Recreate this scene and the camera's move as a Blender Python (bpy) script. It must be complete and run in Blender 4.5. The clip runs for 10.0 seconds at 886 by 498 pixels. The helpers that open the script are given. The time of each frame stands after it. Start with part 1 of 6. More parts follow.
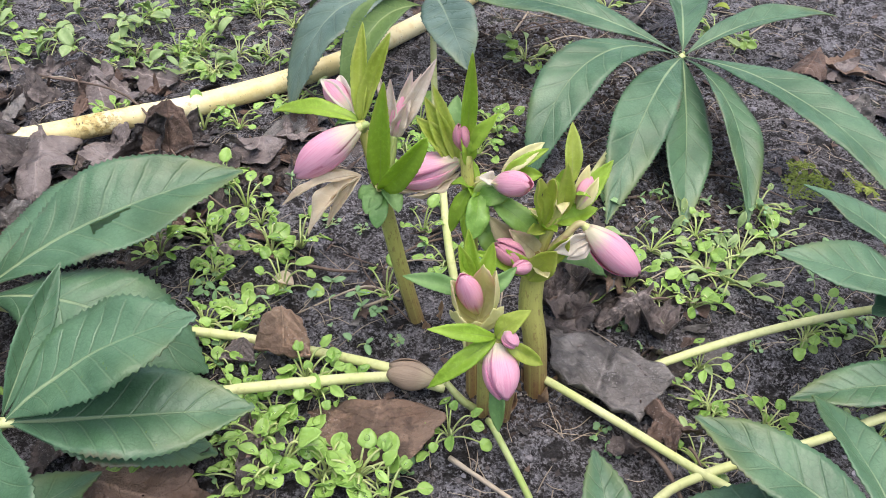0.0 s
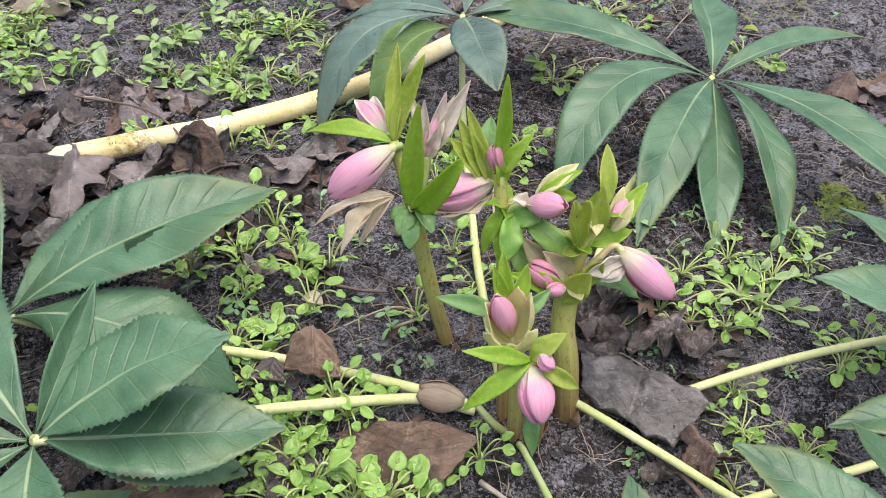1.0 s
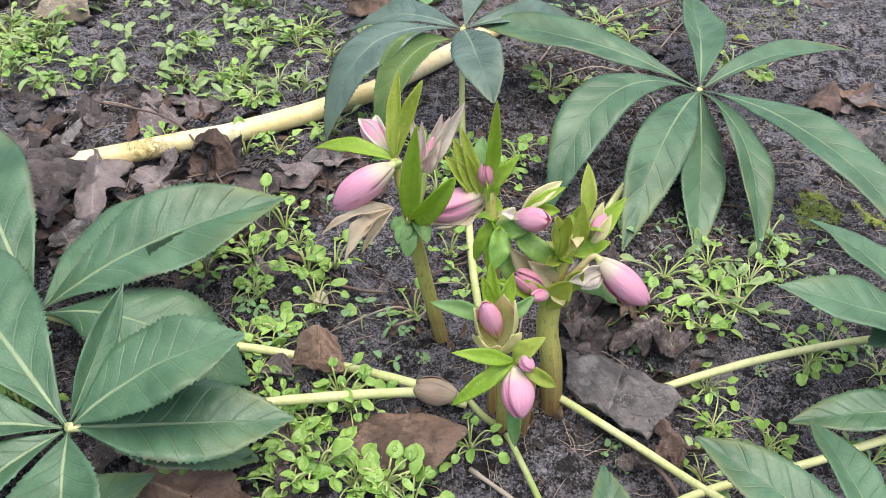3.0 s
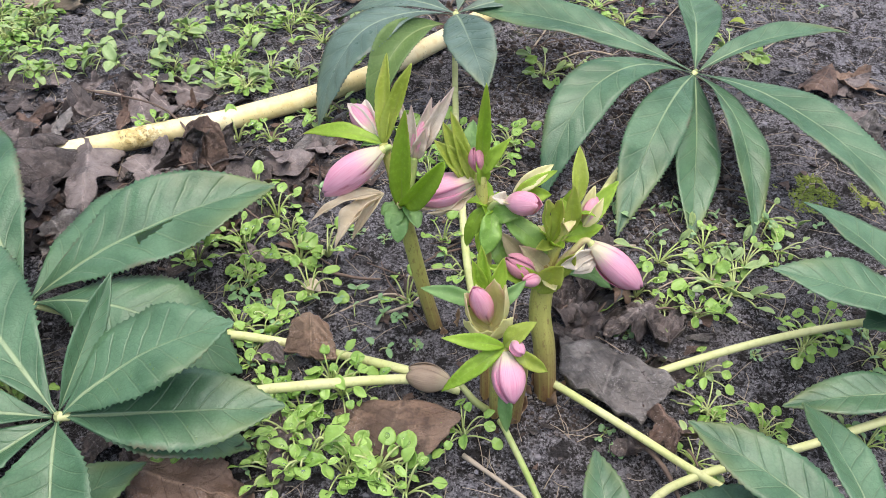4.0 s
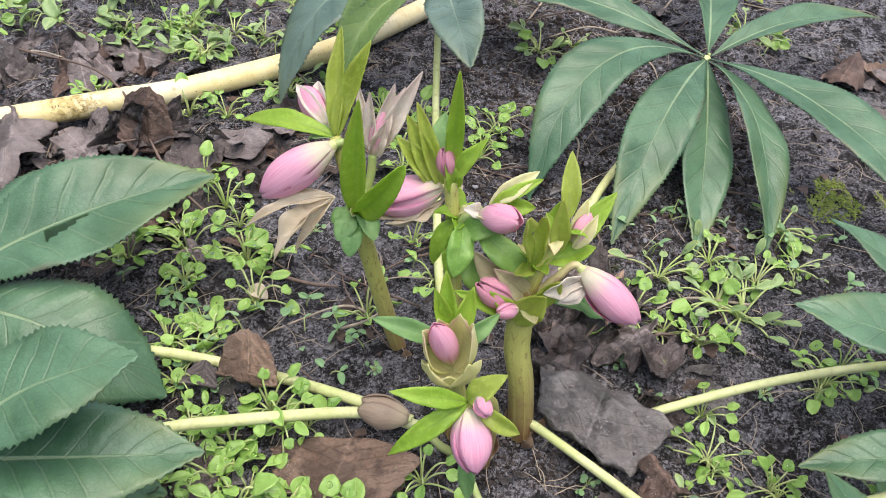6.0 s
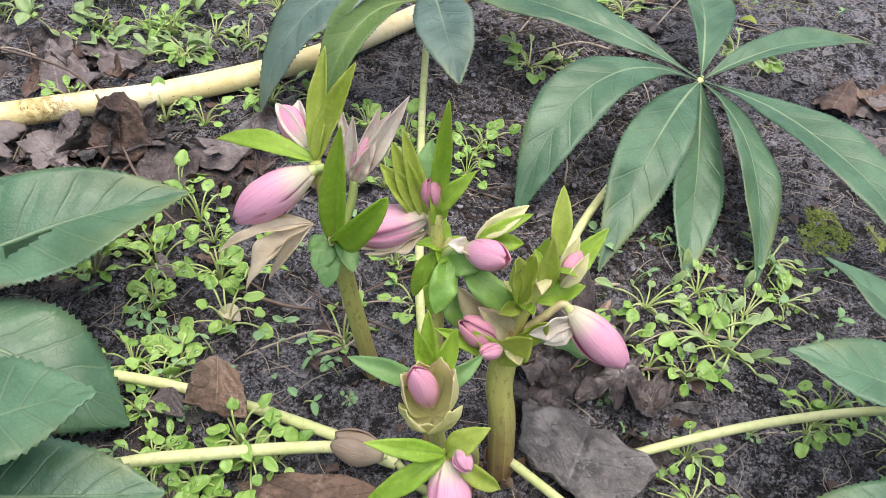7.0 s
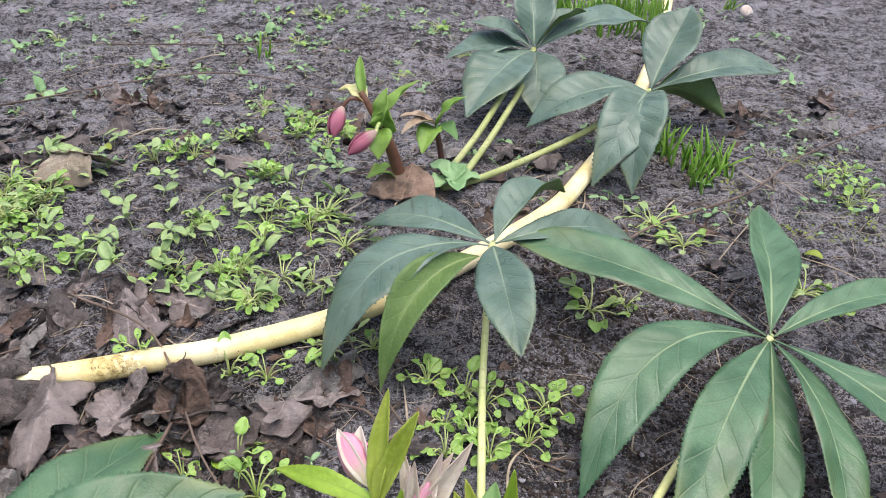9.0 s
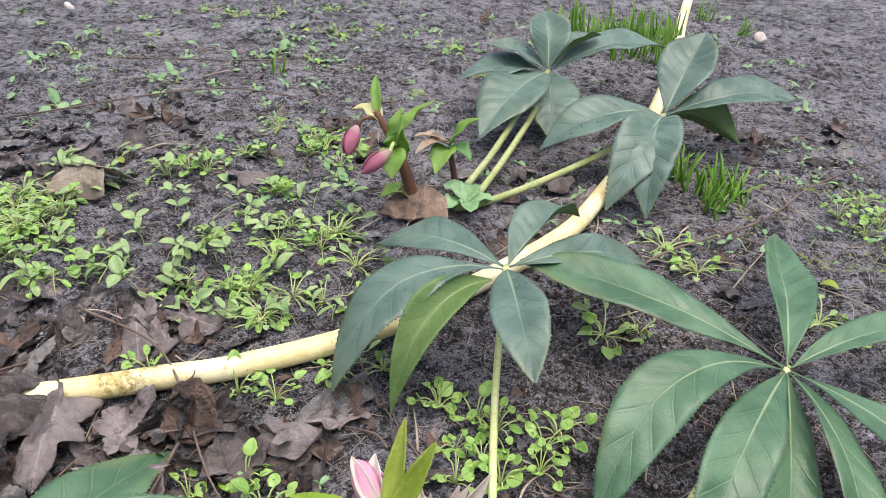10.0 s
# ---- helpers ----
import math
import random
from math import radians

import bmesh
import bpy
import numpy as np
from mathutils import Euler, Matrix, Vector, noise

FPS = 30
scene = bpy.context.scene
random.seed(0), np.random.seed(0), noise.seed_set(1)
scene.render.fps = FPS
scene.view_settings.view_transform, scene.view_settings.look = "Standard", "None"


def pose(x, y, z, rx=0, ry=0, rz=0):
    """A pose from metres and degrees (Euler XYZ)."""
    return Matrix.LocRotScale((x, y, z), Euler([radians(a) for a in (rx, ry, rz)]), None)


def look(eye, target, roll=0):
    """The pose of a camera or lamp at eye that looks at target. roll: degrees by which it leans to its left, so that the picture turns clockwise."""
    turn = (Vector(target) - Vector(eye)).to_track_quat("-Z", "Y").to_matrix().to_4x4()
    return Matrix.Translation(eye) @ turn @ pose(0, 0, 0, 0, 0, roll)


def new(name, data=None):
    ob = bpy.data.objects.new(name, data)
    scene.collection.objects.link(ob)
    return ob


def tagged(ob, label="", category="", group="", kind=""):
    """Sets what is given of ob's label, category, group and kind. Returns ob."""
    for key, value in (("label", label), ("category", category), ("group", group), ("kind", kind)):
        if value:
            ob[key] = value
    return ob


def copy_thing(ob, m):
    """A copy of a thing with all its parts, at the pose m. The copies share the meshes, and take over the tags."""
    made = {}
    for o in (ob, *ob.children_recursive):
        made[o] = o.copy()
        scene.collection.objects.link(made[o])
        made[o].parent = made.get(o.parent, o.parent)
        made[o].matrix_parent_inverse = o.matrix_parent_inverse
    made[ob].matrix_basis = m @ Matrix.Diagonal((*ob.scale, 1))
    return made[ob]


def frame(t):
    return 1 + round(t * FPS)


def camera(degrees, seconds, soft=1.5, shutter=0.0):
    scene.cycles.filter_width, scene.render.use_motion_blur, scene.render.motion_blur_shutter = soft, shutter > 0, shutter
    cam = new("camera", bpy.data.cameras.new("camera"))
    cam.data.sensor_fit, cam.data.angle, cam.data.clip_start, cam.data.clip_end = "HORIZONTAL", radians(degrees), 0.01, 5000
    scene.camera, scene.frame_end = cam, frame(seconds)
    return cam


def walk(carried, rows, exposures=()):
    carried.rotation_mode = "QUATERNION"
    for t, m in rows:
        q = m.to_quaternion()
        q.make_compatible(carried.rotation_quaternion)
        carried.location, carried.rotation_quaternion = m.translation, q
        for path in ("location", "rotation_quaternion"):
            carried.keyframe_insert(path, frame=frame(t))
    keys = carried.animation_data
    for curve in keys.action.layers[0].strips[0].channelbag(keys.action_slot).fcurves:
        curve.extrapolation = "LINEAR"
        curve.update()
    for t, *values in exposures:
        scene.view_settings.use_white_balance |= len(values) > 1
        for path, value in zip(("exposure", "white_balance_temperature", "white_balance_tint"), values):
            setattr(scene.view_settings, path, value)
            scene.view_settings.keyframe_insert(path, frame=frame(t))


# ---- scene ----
cam = camera(59.8, 10.0, 0.75, 0.22)
PATH = [
    (0, (0.084, 0.038, 0.359), (0.021, 1.517, -0.986), 1.2),
    (0.5, (0.078, 0.041, 0.359), (-0.014, 1.531, -0.972), 0.6),
    (1, (0.077, 0.039, 0.358), (-0.038, 1.55, -0.948), 0.4),
    (1.5, (0.084, 0.035, 0.361), (-0.056, 1.551, -0.936), 0.9),
    (2, (0.085, 0.025, 0.372), (-0.064, 1.53, -0.937), 1.2),
    (3.5, (0.085, 0.018, 0.394), (-0.039, 1.499, -0.945), 0.2),
    (4, (0.09, 0.02, 0.387), (-0.039, 1.491, -0.962), -0.0),
    (4.5, (0.091, 0.03, 0.384), (-0.035, 1.509, -0.956), -0.0),
    (5, (0.089, 0.041, 0.376), (-0.057, 1.516, -0.966), 0.0),
    (5.5, (0.09, 0.064, 0.367), (-0.053, 1.524, -0.992), 0.6),
    (6, (0.098, 0.091, 0.356), (-0.004, 1.504, -1.055), 2.7),
    (7.5, (0.087, 0.141, 0.355), (0.033, 1.556, -1.057), 6.4),
    (8, (0.075, 0.175, 0.385), (-0.06, 1.7, -0.903), 4.4),
    (8.5, (0.079, 0.173, 0.412), (-0.13, 1.783, -0.756), 2.6),
    (9, (0.081, 0.171, 0.414), (-0.165, 1.802, -0.716), 2.2),
    (9.5, (0.076, 0.178, 0.408), (-0.179, 1.822, -0.702), 3.1),
    (10, (0.073, 0.176, 0.414), (-0.191, 1.829, -0.679), 3.2),
]
walk(cam, [(t, look(eye, target, roll)) for t, eye, target, roll in PATH], [(0, 0.92, 6650, 12), (10, 0.92, 6650, 12)])
# The bed is flat near the plants; z = 0 is the mean soil level.

# ---- light ----
world = bpy.data.worlds.new("overcast_sky")
scene.world = world
world.use_nodes = True
wn = world.node_tree
sky = wn.nodes.new("ShaderNodeTexSky")
sky.sky_type = "NISHITA"
sky.sun_disc = False
sky.sun_elevation, sky.sun_rotation = radians(80), radians(59)
sky.dust_density = 4.0
wn.nodes["Background"].inputs["Strength"].default_value = 0.125
wn.links.new(sky.outputs["Color"], wn.nodes["Background"].inputs["Color"])
sun = new("sun", bpy.data.lights.new("sun", "SUN"))
sun.data.energy, sun.data.angle, sun.data.color = 1.5, radians(60), (1.0, 0.98, 0.955)
sun.matrix_world = look((0.15, -0.35, 1.55), (0, 0, 0))


# ---- materials ----
class Nodes:
    """A principled material with short calls for its nodes."""

    def __init__(self, name, rough=0.6, spec=0.5):
        self.mat = bpy.data.materials.new(name)
        self.mat.use_nodes = True
        self.t = self.mat.node_tree
        self.b = self.t.nodes["Principled BSDF"]
        self.out = self.t.nodes["Material Output"]
        self.b.inputs["Roughness"].default_value = rough
        self.b.inputs["Specular IOR Level"].default_value = spec

    def node(self, kind, **sets):
        n = self.t.nodes.new(kind)
        for k, v in sets.items():
            n.inputs[k.replace("_", " ")].default_value = v
        return n

    def link(self, a, b):
        self.t.links.new(a, b)

    def math(self, op, a, b=0.0, clamp=False):
        n = self.t.nodes.new("ShaderNodeMath")
        n.operation, n.use_clamp = op, clamp
        for i, v in enumerate((a, b)):
            if isinstance(v, (int, float)):
                n.inputs[i].default_value = v
            else:
                self.link(v, n.inputs[i])
        return n.outputs[0]

    def ramp(self, v, lo, hi, a=0.0, b=1.0):
        n = self.t.nodes.new("ShaderNodeMapRange")
        n.interpolation_type = "SMOOTHSTEP"
        self.link(v, n.inputs[0])
        for i, x in enumerate((lo, hi, a, b)):
            n.inputs[i + 1].default_value = x
        return n.outputs[0]

    def mix(self, f, a, b, kind="MIX"):
        n = self.t.nodes.new("ShaderNodeMix")
        n.data_type, n.blend_type = "RGBA", kind
        for i, v in ((0, f), (6, a), (7, b)):
            if isinstance(v, (int, float)):
                n.inputs[i].default_value = v
            elif isinstance(v, tuple):
                n.inputs[i].default_value = (*v, 1.0)
            else:
                self.link(v, n.inputs[i])
        return n.outputs[2]

    def noise(self, scale, detail=4.0, rough=0.55, where=None, stretch=None):
        n = self.node("ShaderNodeTexNoise", Scale=scale, Detail=detail, Roughness=rough)
        where = where or self.place()
        if stretch:
            m = self.t.nodes.new("ShaderNodeMapping")
            m.inputs["Scale"].default_value = stretch
            self.link(where, m.inputs[0])
            where = m.outputs[0]
        self.link(where, n.inputs["Vector"])
        return n.outputs["Fac"]

    def place(self):
        g = self.t.nodes.new("ShaderNodeNewGeometry")
        return g.outputs["Position"]

    def uv(self):
        n = self.t.nodes.new("ShaderNodeUVMap")
        s = self.t.nodes.new("ShaderNodeSeparateXYZ")
        self.link(n.outputs[0], s.inputs[0])
        return s.outputs[0], s.outputs[1], n.outputs[0]

    def chance(self):
        return self.t.nodes.new("ShaderNodeObjectInfo").outputs["Random"]

    def color(self, c):
        self.link(c, self.b.inputs["Base Color"])
        self.c = c

    def bump(self, h, dist=0.001, strength=1.0):
        n = self.node("ShaderNodeBump", Strength=strength, Distance=dist)
        self.link(h, n.inputs["Height"])
        self.link(n.outputs[0], self.b.inputs["Normal"])
        self.n = n.outputs[0]

    def glow_through(self, share):
        """Thin tissue that lets part of the light through."""
        t = self.node("ShaderNodeBsdfTranslucent")
        self.link(self.c, t.inputs["Color"])
        m = self.t.nodes.new("ShaderNodeMixShader")
        m.inputs[0].default_value = share
        self.link(self.b.outputs[0], m.inputs[1])
        self.link(t.outputs[0], m.inputs[2])
        self.link(m.outputs[0], self.out.inputs["Surface"])


def leaf_material(name, dark, light, vein, edge, rough=0.42, count=9.0, through_share=0.12, vein_share=0.55, bump=1.0, vary=0.25, net_share=0.0):
    """A leaf: midrib, curved side veins, mottling; u runs across, v along."""
    m = Nodes(name, rough, 0.55 if net_share else 0.5)
    u, v, uv = m.uv()
    au = m.math("ABSOLUTE", m.math("SUBTRACT", m.math("MULTIPLY", u, 2.0), 1.0))
    near = m.math("POWER", m.math("SUBTRACT", 1.0, v), 5.0)
    rib = m.ramp(m.math("DIVIDE", au, m.math("ADD", m.math("MULTIPLY", near, 0.26), 0.032)), 0.35, 1.0, 1.0, 0.0)
    rib = m.math("MULTIPLY", rib, m.ramp(v, 0.35, 1.0, 1.0, 0.35))
    wob = m.math("MULTIPLY", m.noise(60, 2), 0.25)
    s = m.math("ADD", m.math("SUBTRACT", m.math("MULTIPLY", v, count), m.math("MULTIPLY", m.math("POWER", au, 0.8), 1.3)), wob)
    s = m.math("ABSOLUTE", m.math("SUBTRACT", m.math("FRACT", m.math("ADD", s, 50.0)), 0.5))
    side = m.math("MULTIPLY", m.ramp(s, 0.0, 0.07, 1.0, 0.0), m.ramp(au, 0.75, 1.0, 1.0, 0.0))
    big, small = m.noise(28, 3), m.noise(420, 5, 0.65)
    net = m.node("ShaderNodeTexVoronoi", Scale=330.0)
    net.feature = "DISTANCE_TO_EDGE"
    m.link(m.place(), net.inputs["Vector"])
    net = m.ramp(net.outputs["Distance"], 0.0, 0.22, 1.0, 0.0)
    c = m.mix(m.ramp(big, 0.35, 0.65), dark, light)
    c = m.mix(m.math("MULTIPLY", net, 0.16 * net_share), c, tuple(x * 0.5 for x in dark))
    c = m.mix(m.math("MULTIPLY", m.ramp(small, 0.45, 0.75), 0.35 if not net_share else 0.12), c, tuple(min(1, x * 1.5) for x in light))
    c = m.mix(m.math("MULTIPLY", m.chance(), vary), c, tuple(min(1.0, x * 1.15) for x in light))
    if net_share:
        # Shade in the sunken side veins, painted into the colour as darker lines.
        groove_shade = m.math("MULTIPLY", m.ramp(s, 0.05, 0.16, 1.0, 0.0), m.ramp(au, 0.7, 1.0, 1.0, 0.0))
        c = m.mix(m.math("MULTIPLY", groove_shade, 0.2), c, tuple(x * 0.62 for x in dark))
        tertiary = m.ramp(m.noise(1.0, 3, 0.6, uv, (34.0, 60.0, 1.0)), 0.52, 0.6)
        c = m.mix(m.math("MULTIPLY", tertiary, 0.14), c, tuple(x * 0.7 for x in dark))
        c = m.mix(m.math("MULTIPLY", m.ramp(m.noise(1400, 2, 0.6), 0.70, 0.75), 0.3), c, (0.30, 0.33, 0.30))
        worn = m.math("MULTIPLY", m.ramp(au, 0.86, 1.0), m.ramp(m.noise(24, 4, 0.6), 0.52, 0.64))
        c = m.mix(m.math("MULTIPLY", worn, 0.6), c, (0.16, 0.105, 0.07))
    c = m.mix(m.math("MULTIPLY", side, vein_share * (0.5 if net_share else 0.3)), c, tuple(0.5 * (x + y) for x, y in zip(light, vein)) if net_share else vein)
    c = m.mix(m.math("MULTIPLY", m.math("MULTIPLY", rib, m.ramp(v, 0.0, 0.7, 1.4, 0.7)), vein_share), c, vein)
    tips = m.math("MULTIPLY", m.math("MULTIPLY", m.ramp(v, 0.5, 0.95), m.ramp(au, 0.2, 1.0)), m.ramp(m.noise(16, 3), 0.42, 0.6))
    c = m.mix(m.math("MULTIPLY", tips, 0.7), c, edge)
    m.color(c)
    h = m.math("ADD", m.math("ADD", m.math("SUBTRACT", m.math("MULTIPLY", small, 0.4), m.math("MULTIPLY", net, 0.10 * net_share)), m.math("MULTIPLY", m.noise(110, 4, 0.6), 0.9 if not net_share else 0.45)), m.math("MULTIPLY", m.math("ADD", m.math("MULTIPLY", side, 0.28 + 0.12 * net_share), m.math("MULTIPLY", rib, 0.7)), -1.0))
    m.bump(h, 0.0007, 0.6 * bump)
    m.link(m.ramp(m.noise(90, 3), 0.3, 0.7, rough - 0.08, rough + 0.12), m.b.inputs["Roughness"])
    m.glow_through(through_share)
    return m.mat


def soil_material():
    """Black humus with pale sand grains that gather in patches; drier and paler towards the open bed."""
    m = Nodes("sandy_humus_soil", 0.95, 0.2)
    mid, grit, sand = m.noise(26, 5, 0.65), m.noise(620, 4, 0.7), m.noise(330, 6, 0.78)
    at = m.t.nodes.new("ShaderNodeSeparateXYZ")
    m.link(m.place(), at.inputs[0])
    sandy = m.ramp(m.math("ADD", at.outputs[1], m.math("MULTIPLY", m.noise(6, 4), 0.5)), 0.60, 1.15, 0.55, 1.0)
    c = m.mix(m.ramp(mid, 0.38, 0.66), (0.012, 0.0105, 0.010), (0.050, 0.044, 0.043))
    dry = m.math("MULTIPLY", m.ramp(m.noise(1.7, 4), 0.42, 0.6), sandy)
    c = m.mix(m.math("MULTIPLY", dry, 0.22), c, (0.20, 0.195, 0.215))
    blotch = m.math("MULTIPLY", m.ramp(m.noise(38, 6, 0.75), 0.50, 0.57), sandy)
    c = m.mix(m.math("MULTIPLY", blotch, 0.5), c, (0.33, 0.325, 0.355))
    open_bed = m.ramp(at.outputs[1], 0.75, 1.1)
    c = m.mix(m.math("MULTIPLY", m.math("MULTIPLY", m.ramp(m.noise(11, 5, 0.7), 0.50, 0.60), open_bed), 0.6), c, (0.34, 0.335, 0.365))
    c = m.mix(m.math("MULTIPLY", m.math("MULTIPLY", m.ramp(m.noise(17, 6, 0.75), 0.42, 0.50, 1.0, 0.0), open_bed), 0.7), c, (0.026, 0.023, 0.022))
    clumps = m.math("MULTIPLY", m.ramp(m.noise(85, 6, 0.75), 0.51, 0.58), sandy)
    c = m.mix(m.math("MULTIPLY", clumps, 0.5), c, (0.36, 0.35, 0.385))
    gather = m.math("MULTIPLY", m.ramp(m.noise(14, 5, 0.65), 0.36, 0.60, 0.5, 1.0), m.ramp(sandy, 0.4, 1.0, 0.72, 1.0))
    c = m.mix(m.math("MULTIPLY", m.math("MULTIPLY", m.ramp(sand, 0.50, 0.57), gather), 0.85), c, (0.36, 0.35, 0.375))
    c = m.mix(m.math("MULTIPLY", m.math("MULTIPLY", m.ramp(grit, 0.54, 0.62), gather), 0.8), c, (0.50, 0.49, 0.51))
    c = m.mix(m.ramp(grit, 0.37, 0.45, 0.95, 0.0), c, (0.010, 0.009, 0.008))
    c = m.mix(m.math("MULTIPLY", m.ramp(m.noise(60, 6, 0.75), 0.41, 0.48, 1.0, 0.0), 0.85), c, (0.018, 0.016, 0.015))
    green = m.math("MULTIPLY", m.ramp(m.noise(7, 3), 0.56, 0.7), m.ramp(m.noise(70, 4), 0.5, 0.65))
    c = m.mix(m.math("MULTIPLY", green, 0.35), c, (0.09, 0.12, 0.03))
    m.color(c)
    m.bump(m.math("ADD", m.noise(120, 6, 0.75), m.math("MULTIPLY", grit, 0.35)), 0.007, 1.0)
    return m.mat


def plain_material(name, a, b, scale, rough, c=None, fine=300.0, bump=0.001, stretch=None, vary=0.3, spec=0.5, share=0.0, island=0.0):
    """Two mottled tones, a third in fine spots."""
    m = Nodes(name, rough, spec)
    col = m.mix(m.ramp(m.noise(scale, 4, 0.6, stretch=stretch), 0.35, 0.65), a, b)
    f = m.noise(fine, 4, 0.6)
    col = m.mix(m.math("MULTIPLY", m.ramp(f, 0.5, 0.72), 0.6), col, c or tuple(x * 0.5 for x in a))
    col = m.mix(m.math("MULTIPLY", m.chance(), vary), col, b)
    if island:
        one = m.t.nodes.new("ShaderNodeNewGeometry").outputs["Random Per Island"]
        col = m.mix(m.math("MULTIPLY", m.ramp(one, 0.55, 0.9), island), col, c or b)
        col = m.mix(m.math("MULTIPLY", m.ramp(one, 0.1, 0.35, 1.0, 0.0), island), col, tuple(x * 0.3 for x in a))
    m.color(col)
    m.bump(f, bump, 0.7)
    if share:
        m.glow_through(share)
    return m.mat


def stem_material(name, low, high, speck):
    """A stem that turns red-brown towards its foot, with small dark dashes; v runs from foot to top."""
    m = Nodes(name, 0.45)
    u, v, uv = m.uv()
    dash = m.noise(460, 4, 0.65, None, (1.0, 1.0, 0.45))
    c = m.mix(m.ramp(m.math("ADD", v, m.math("MULTIPLY", m.noise(70, 4), 0.3)), 0.12, 0.8), low, high)
    c = m.mix(m.math("MULTIPLY", m.ramp(dash, 0.55, 0.66), 0.5), c, speck)
    c = m.mix(m.math("MULTIPLY", m.ramp(m.noise(900, 3), 0.6, 0.7), 0.5), c, speck)
    lines = m.noise(1.0, 3, 0.5, uv, (22.0, 0.7, 1.0))
    c = m.mix(m.math("MULTIPLY", m.ramp(lines, 0.5, 0.65), 0.3), c, tuple(min(1, 1.3 * x) for x in high))
    m.color(c)
    m.bump(m.math("ADD", lines, m.math("MULTIPLY", dash, 0.5)), 0.0006, 0.8)
    return m.mat


def petal_material(name, base, flush, deep, share=0.2):
    """Cream at the neck, pink streaks to the tip."""
    m = Nodes(name, 0.45, 0.4)
    u, v, uv = m.uv()
    streak = m.noise(1.0, 4, 0.6, uv, (26.0, 2.0, 1.0))
    c = m.mix(m.ramp(m.math("ADD", v, m.math("MULTIPLY", streak, 0.3)), 0.22, 0.55), base, flush)
    c = m.mix(m.math("MULTIPLY", m.math("MULTIPLY", m.ramp(streak, 0.45, 0.70), 0.42), m.ramp(v, 0.1, 0.5)), c, deep)
    edge = m.math("ABSOLUTE", m.math("SUBTRACT", m.math("MULTIPLY", u, 2.0), 1.0))
    c = m.mix(m.math("MULTIPLY", m.ramp(edge, 0.8, 1.0), 0.5), c, deep)
    m.color(c)
    fine = m.noise(1.0, 3, 0.6, uv, (60.0, 3.0, 1.0))
    pale = m.math("MULTIPLY", m.ramp(fine, 0.5, 0.62), m.ramp(v, 0.15, 0.6, 0.7, 0.25))
    c = m.mix(m.math("MULTIPLY", pale, 0.25), c, tuple(0.35 + 0.65 * x for x in flush))
    m.color(c)
    m.bump(m.math("ADD", streak, m.math("MULTIPLY", fine, 0.6)), 0.0007, 0.7)
    m.glow_through(share)
    return m.mat


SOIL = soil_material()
OLD_TOP = leaf_material("old_hellebore_leaf", (0.047, 0.120, 0.055), (0.108, 0.215, 0.114), (0.40, 0.50, 0.28), (0.17, 0.21, 0.07), 0.36, vein_share=0.5, bump=1.3, net_share=1.0)
# The old leaf with the sky's pale blue-grey sheen mixed into its colours.
OLD_SHEEN = leaf_material("old_hellebore_leaf_sky_sheen", (0.070, 0.128, 0.092), (0.142, 0.218, 0.170), (0.38, 0.47, 0.31), (0.15, 0.19, 0.09), 0.35, vein_share=0.46, bump=1.3, net_share=1.0)
OLD_UNDER = leaf_material("old_leaf_underside", (0.085, 0.155, 0.04), (0.135, 0.215, 0.065), (0.28, 0.35, 0.15), (0.18, 0.22, 0.07), 0.6, through_share=0.06)
NEW_TOP = leaf_material("young_bract_leaf", (0.26, 0.46, 0.035), (0.43, 0.63, 0.09), (0.36, 0.48, 0.14), (0.34, 0.42, 0.06), 0.45, 5, 0.5, 0.3)
REAR_GREEN = leaf_material("mid_green_bract", (0.19, 0.37, 0.05), (0.30, 0.48, 0.11), (0.32, 0.44, 0.18), (0.30, 0.26, 0.10), 0.45, 5, 0.4, 0.3)
NEW_BLUE = leaf_material("young_blue_green_leaf", (0.20, 0.40, 0.13), (0.33, 0.53, 0.22), (0.32, 0.46, 0.25), (0.24, 0.4, 0.12), 0.45, 5, 0.5, 0.3)
NEW_YELLOW = leaf_material("yellow_green_bract", (0.36, 0.47, 0.06), (0.55, 0.64, 0.15), (0.46, 0.48, 0.22), (0.45, 0.42, 0.12), 0.45, 5, 0.52, 0.3)
SALAD = leaf_material("fresh_green_seedling_leaf", (0.15, 0.32, 0.048), (0.33, 0.52, 0.13), (0.38, 0.56, 0.2), (0.36, 0.5, 0.1), 0.26, 3, 0.25, 0.2, 0.8, 0.9)
SPOON_GREEN = leaf_material("dull_green_seedling_leaf", (0.17, 0.29, 0.090), (0.34, 0.47, 0.20), (0.38, 0.5, 0.22), (0.50, 0.48, 0.14), 0.3, 3, 0.25, 0.2, 0.8, 0.9)
TREFOIL = leaf_material("blue_green_seedling_leaf", (0.17, 0.33, 0.13), (0.28, 0.45, 0.22), (0.34, 0.5, 0.26), (0.2, 0.4, 0.1), 0.5, 4, 0.2, 0.2, 0.5)
LUSH = leaf_material("deep_green_bract", (0.17, 0.36, 0.055), (0.30, 0.50, 0.12), (0.34, 0.46, 0.18), (0.26, 0.36, 0.08), 0.42, 5, 0.3, 0.3)
MAUVE = leaf_material("mauve_tinged_bract", (0.40, 0.36, 0.20), (0.52, 0.46, 0.27), (0.36, 0.24, 0.18), (0.48, 0.24, 0.24), 0.5, 6, 0.3, 0.4)
PAPER = leaf_material("withered_papery_bract", (0.66, 0.58, 0.48), (0.83, 0.77, 0.67), (0.44, 0.32, 0.29), (0.58, 0.42, 0.42), 0.7, 9, 0.4, 0.5)
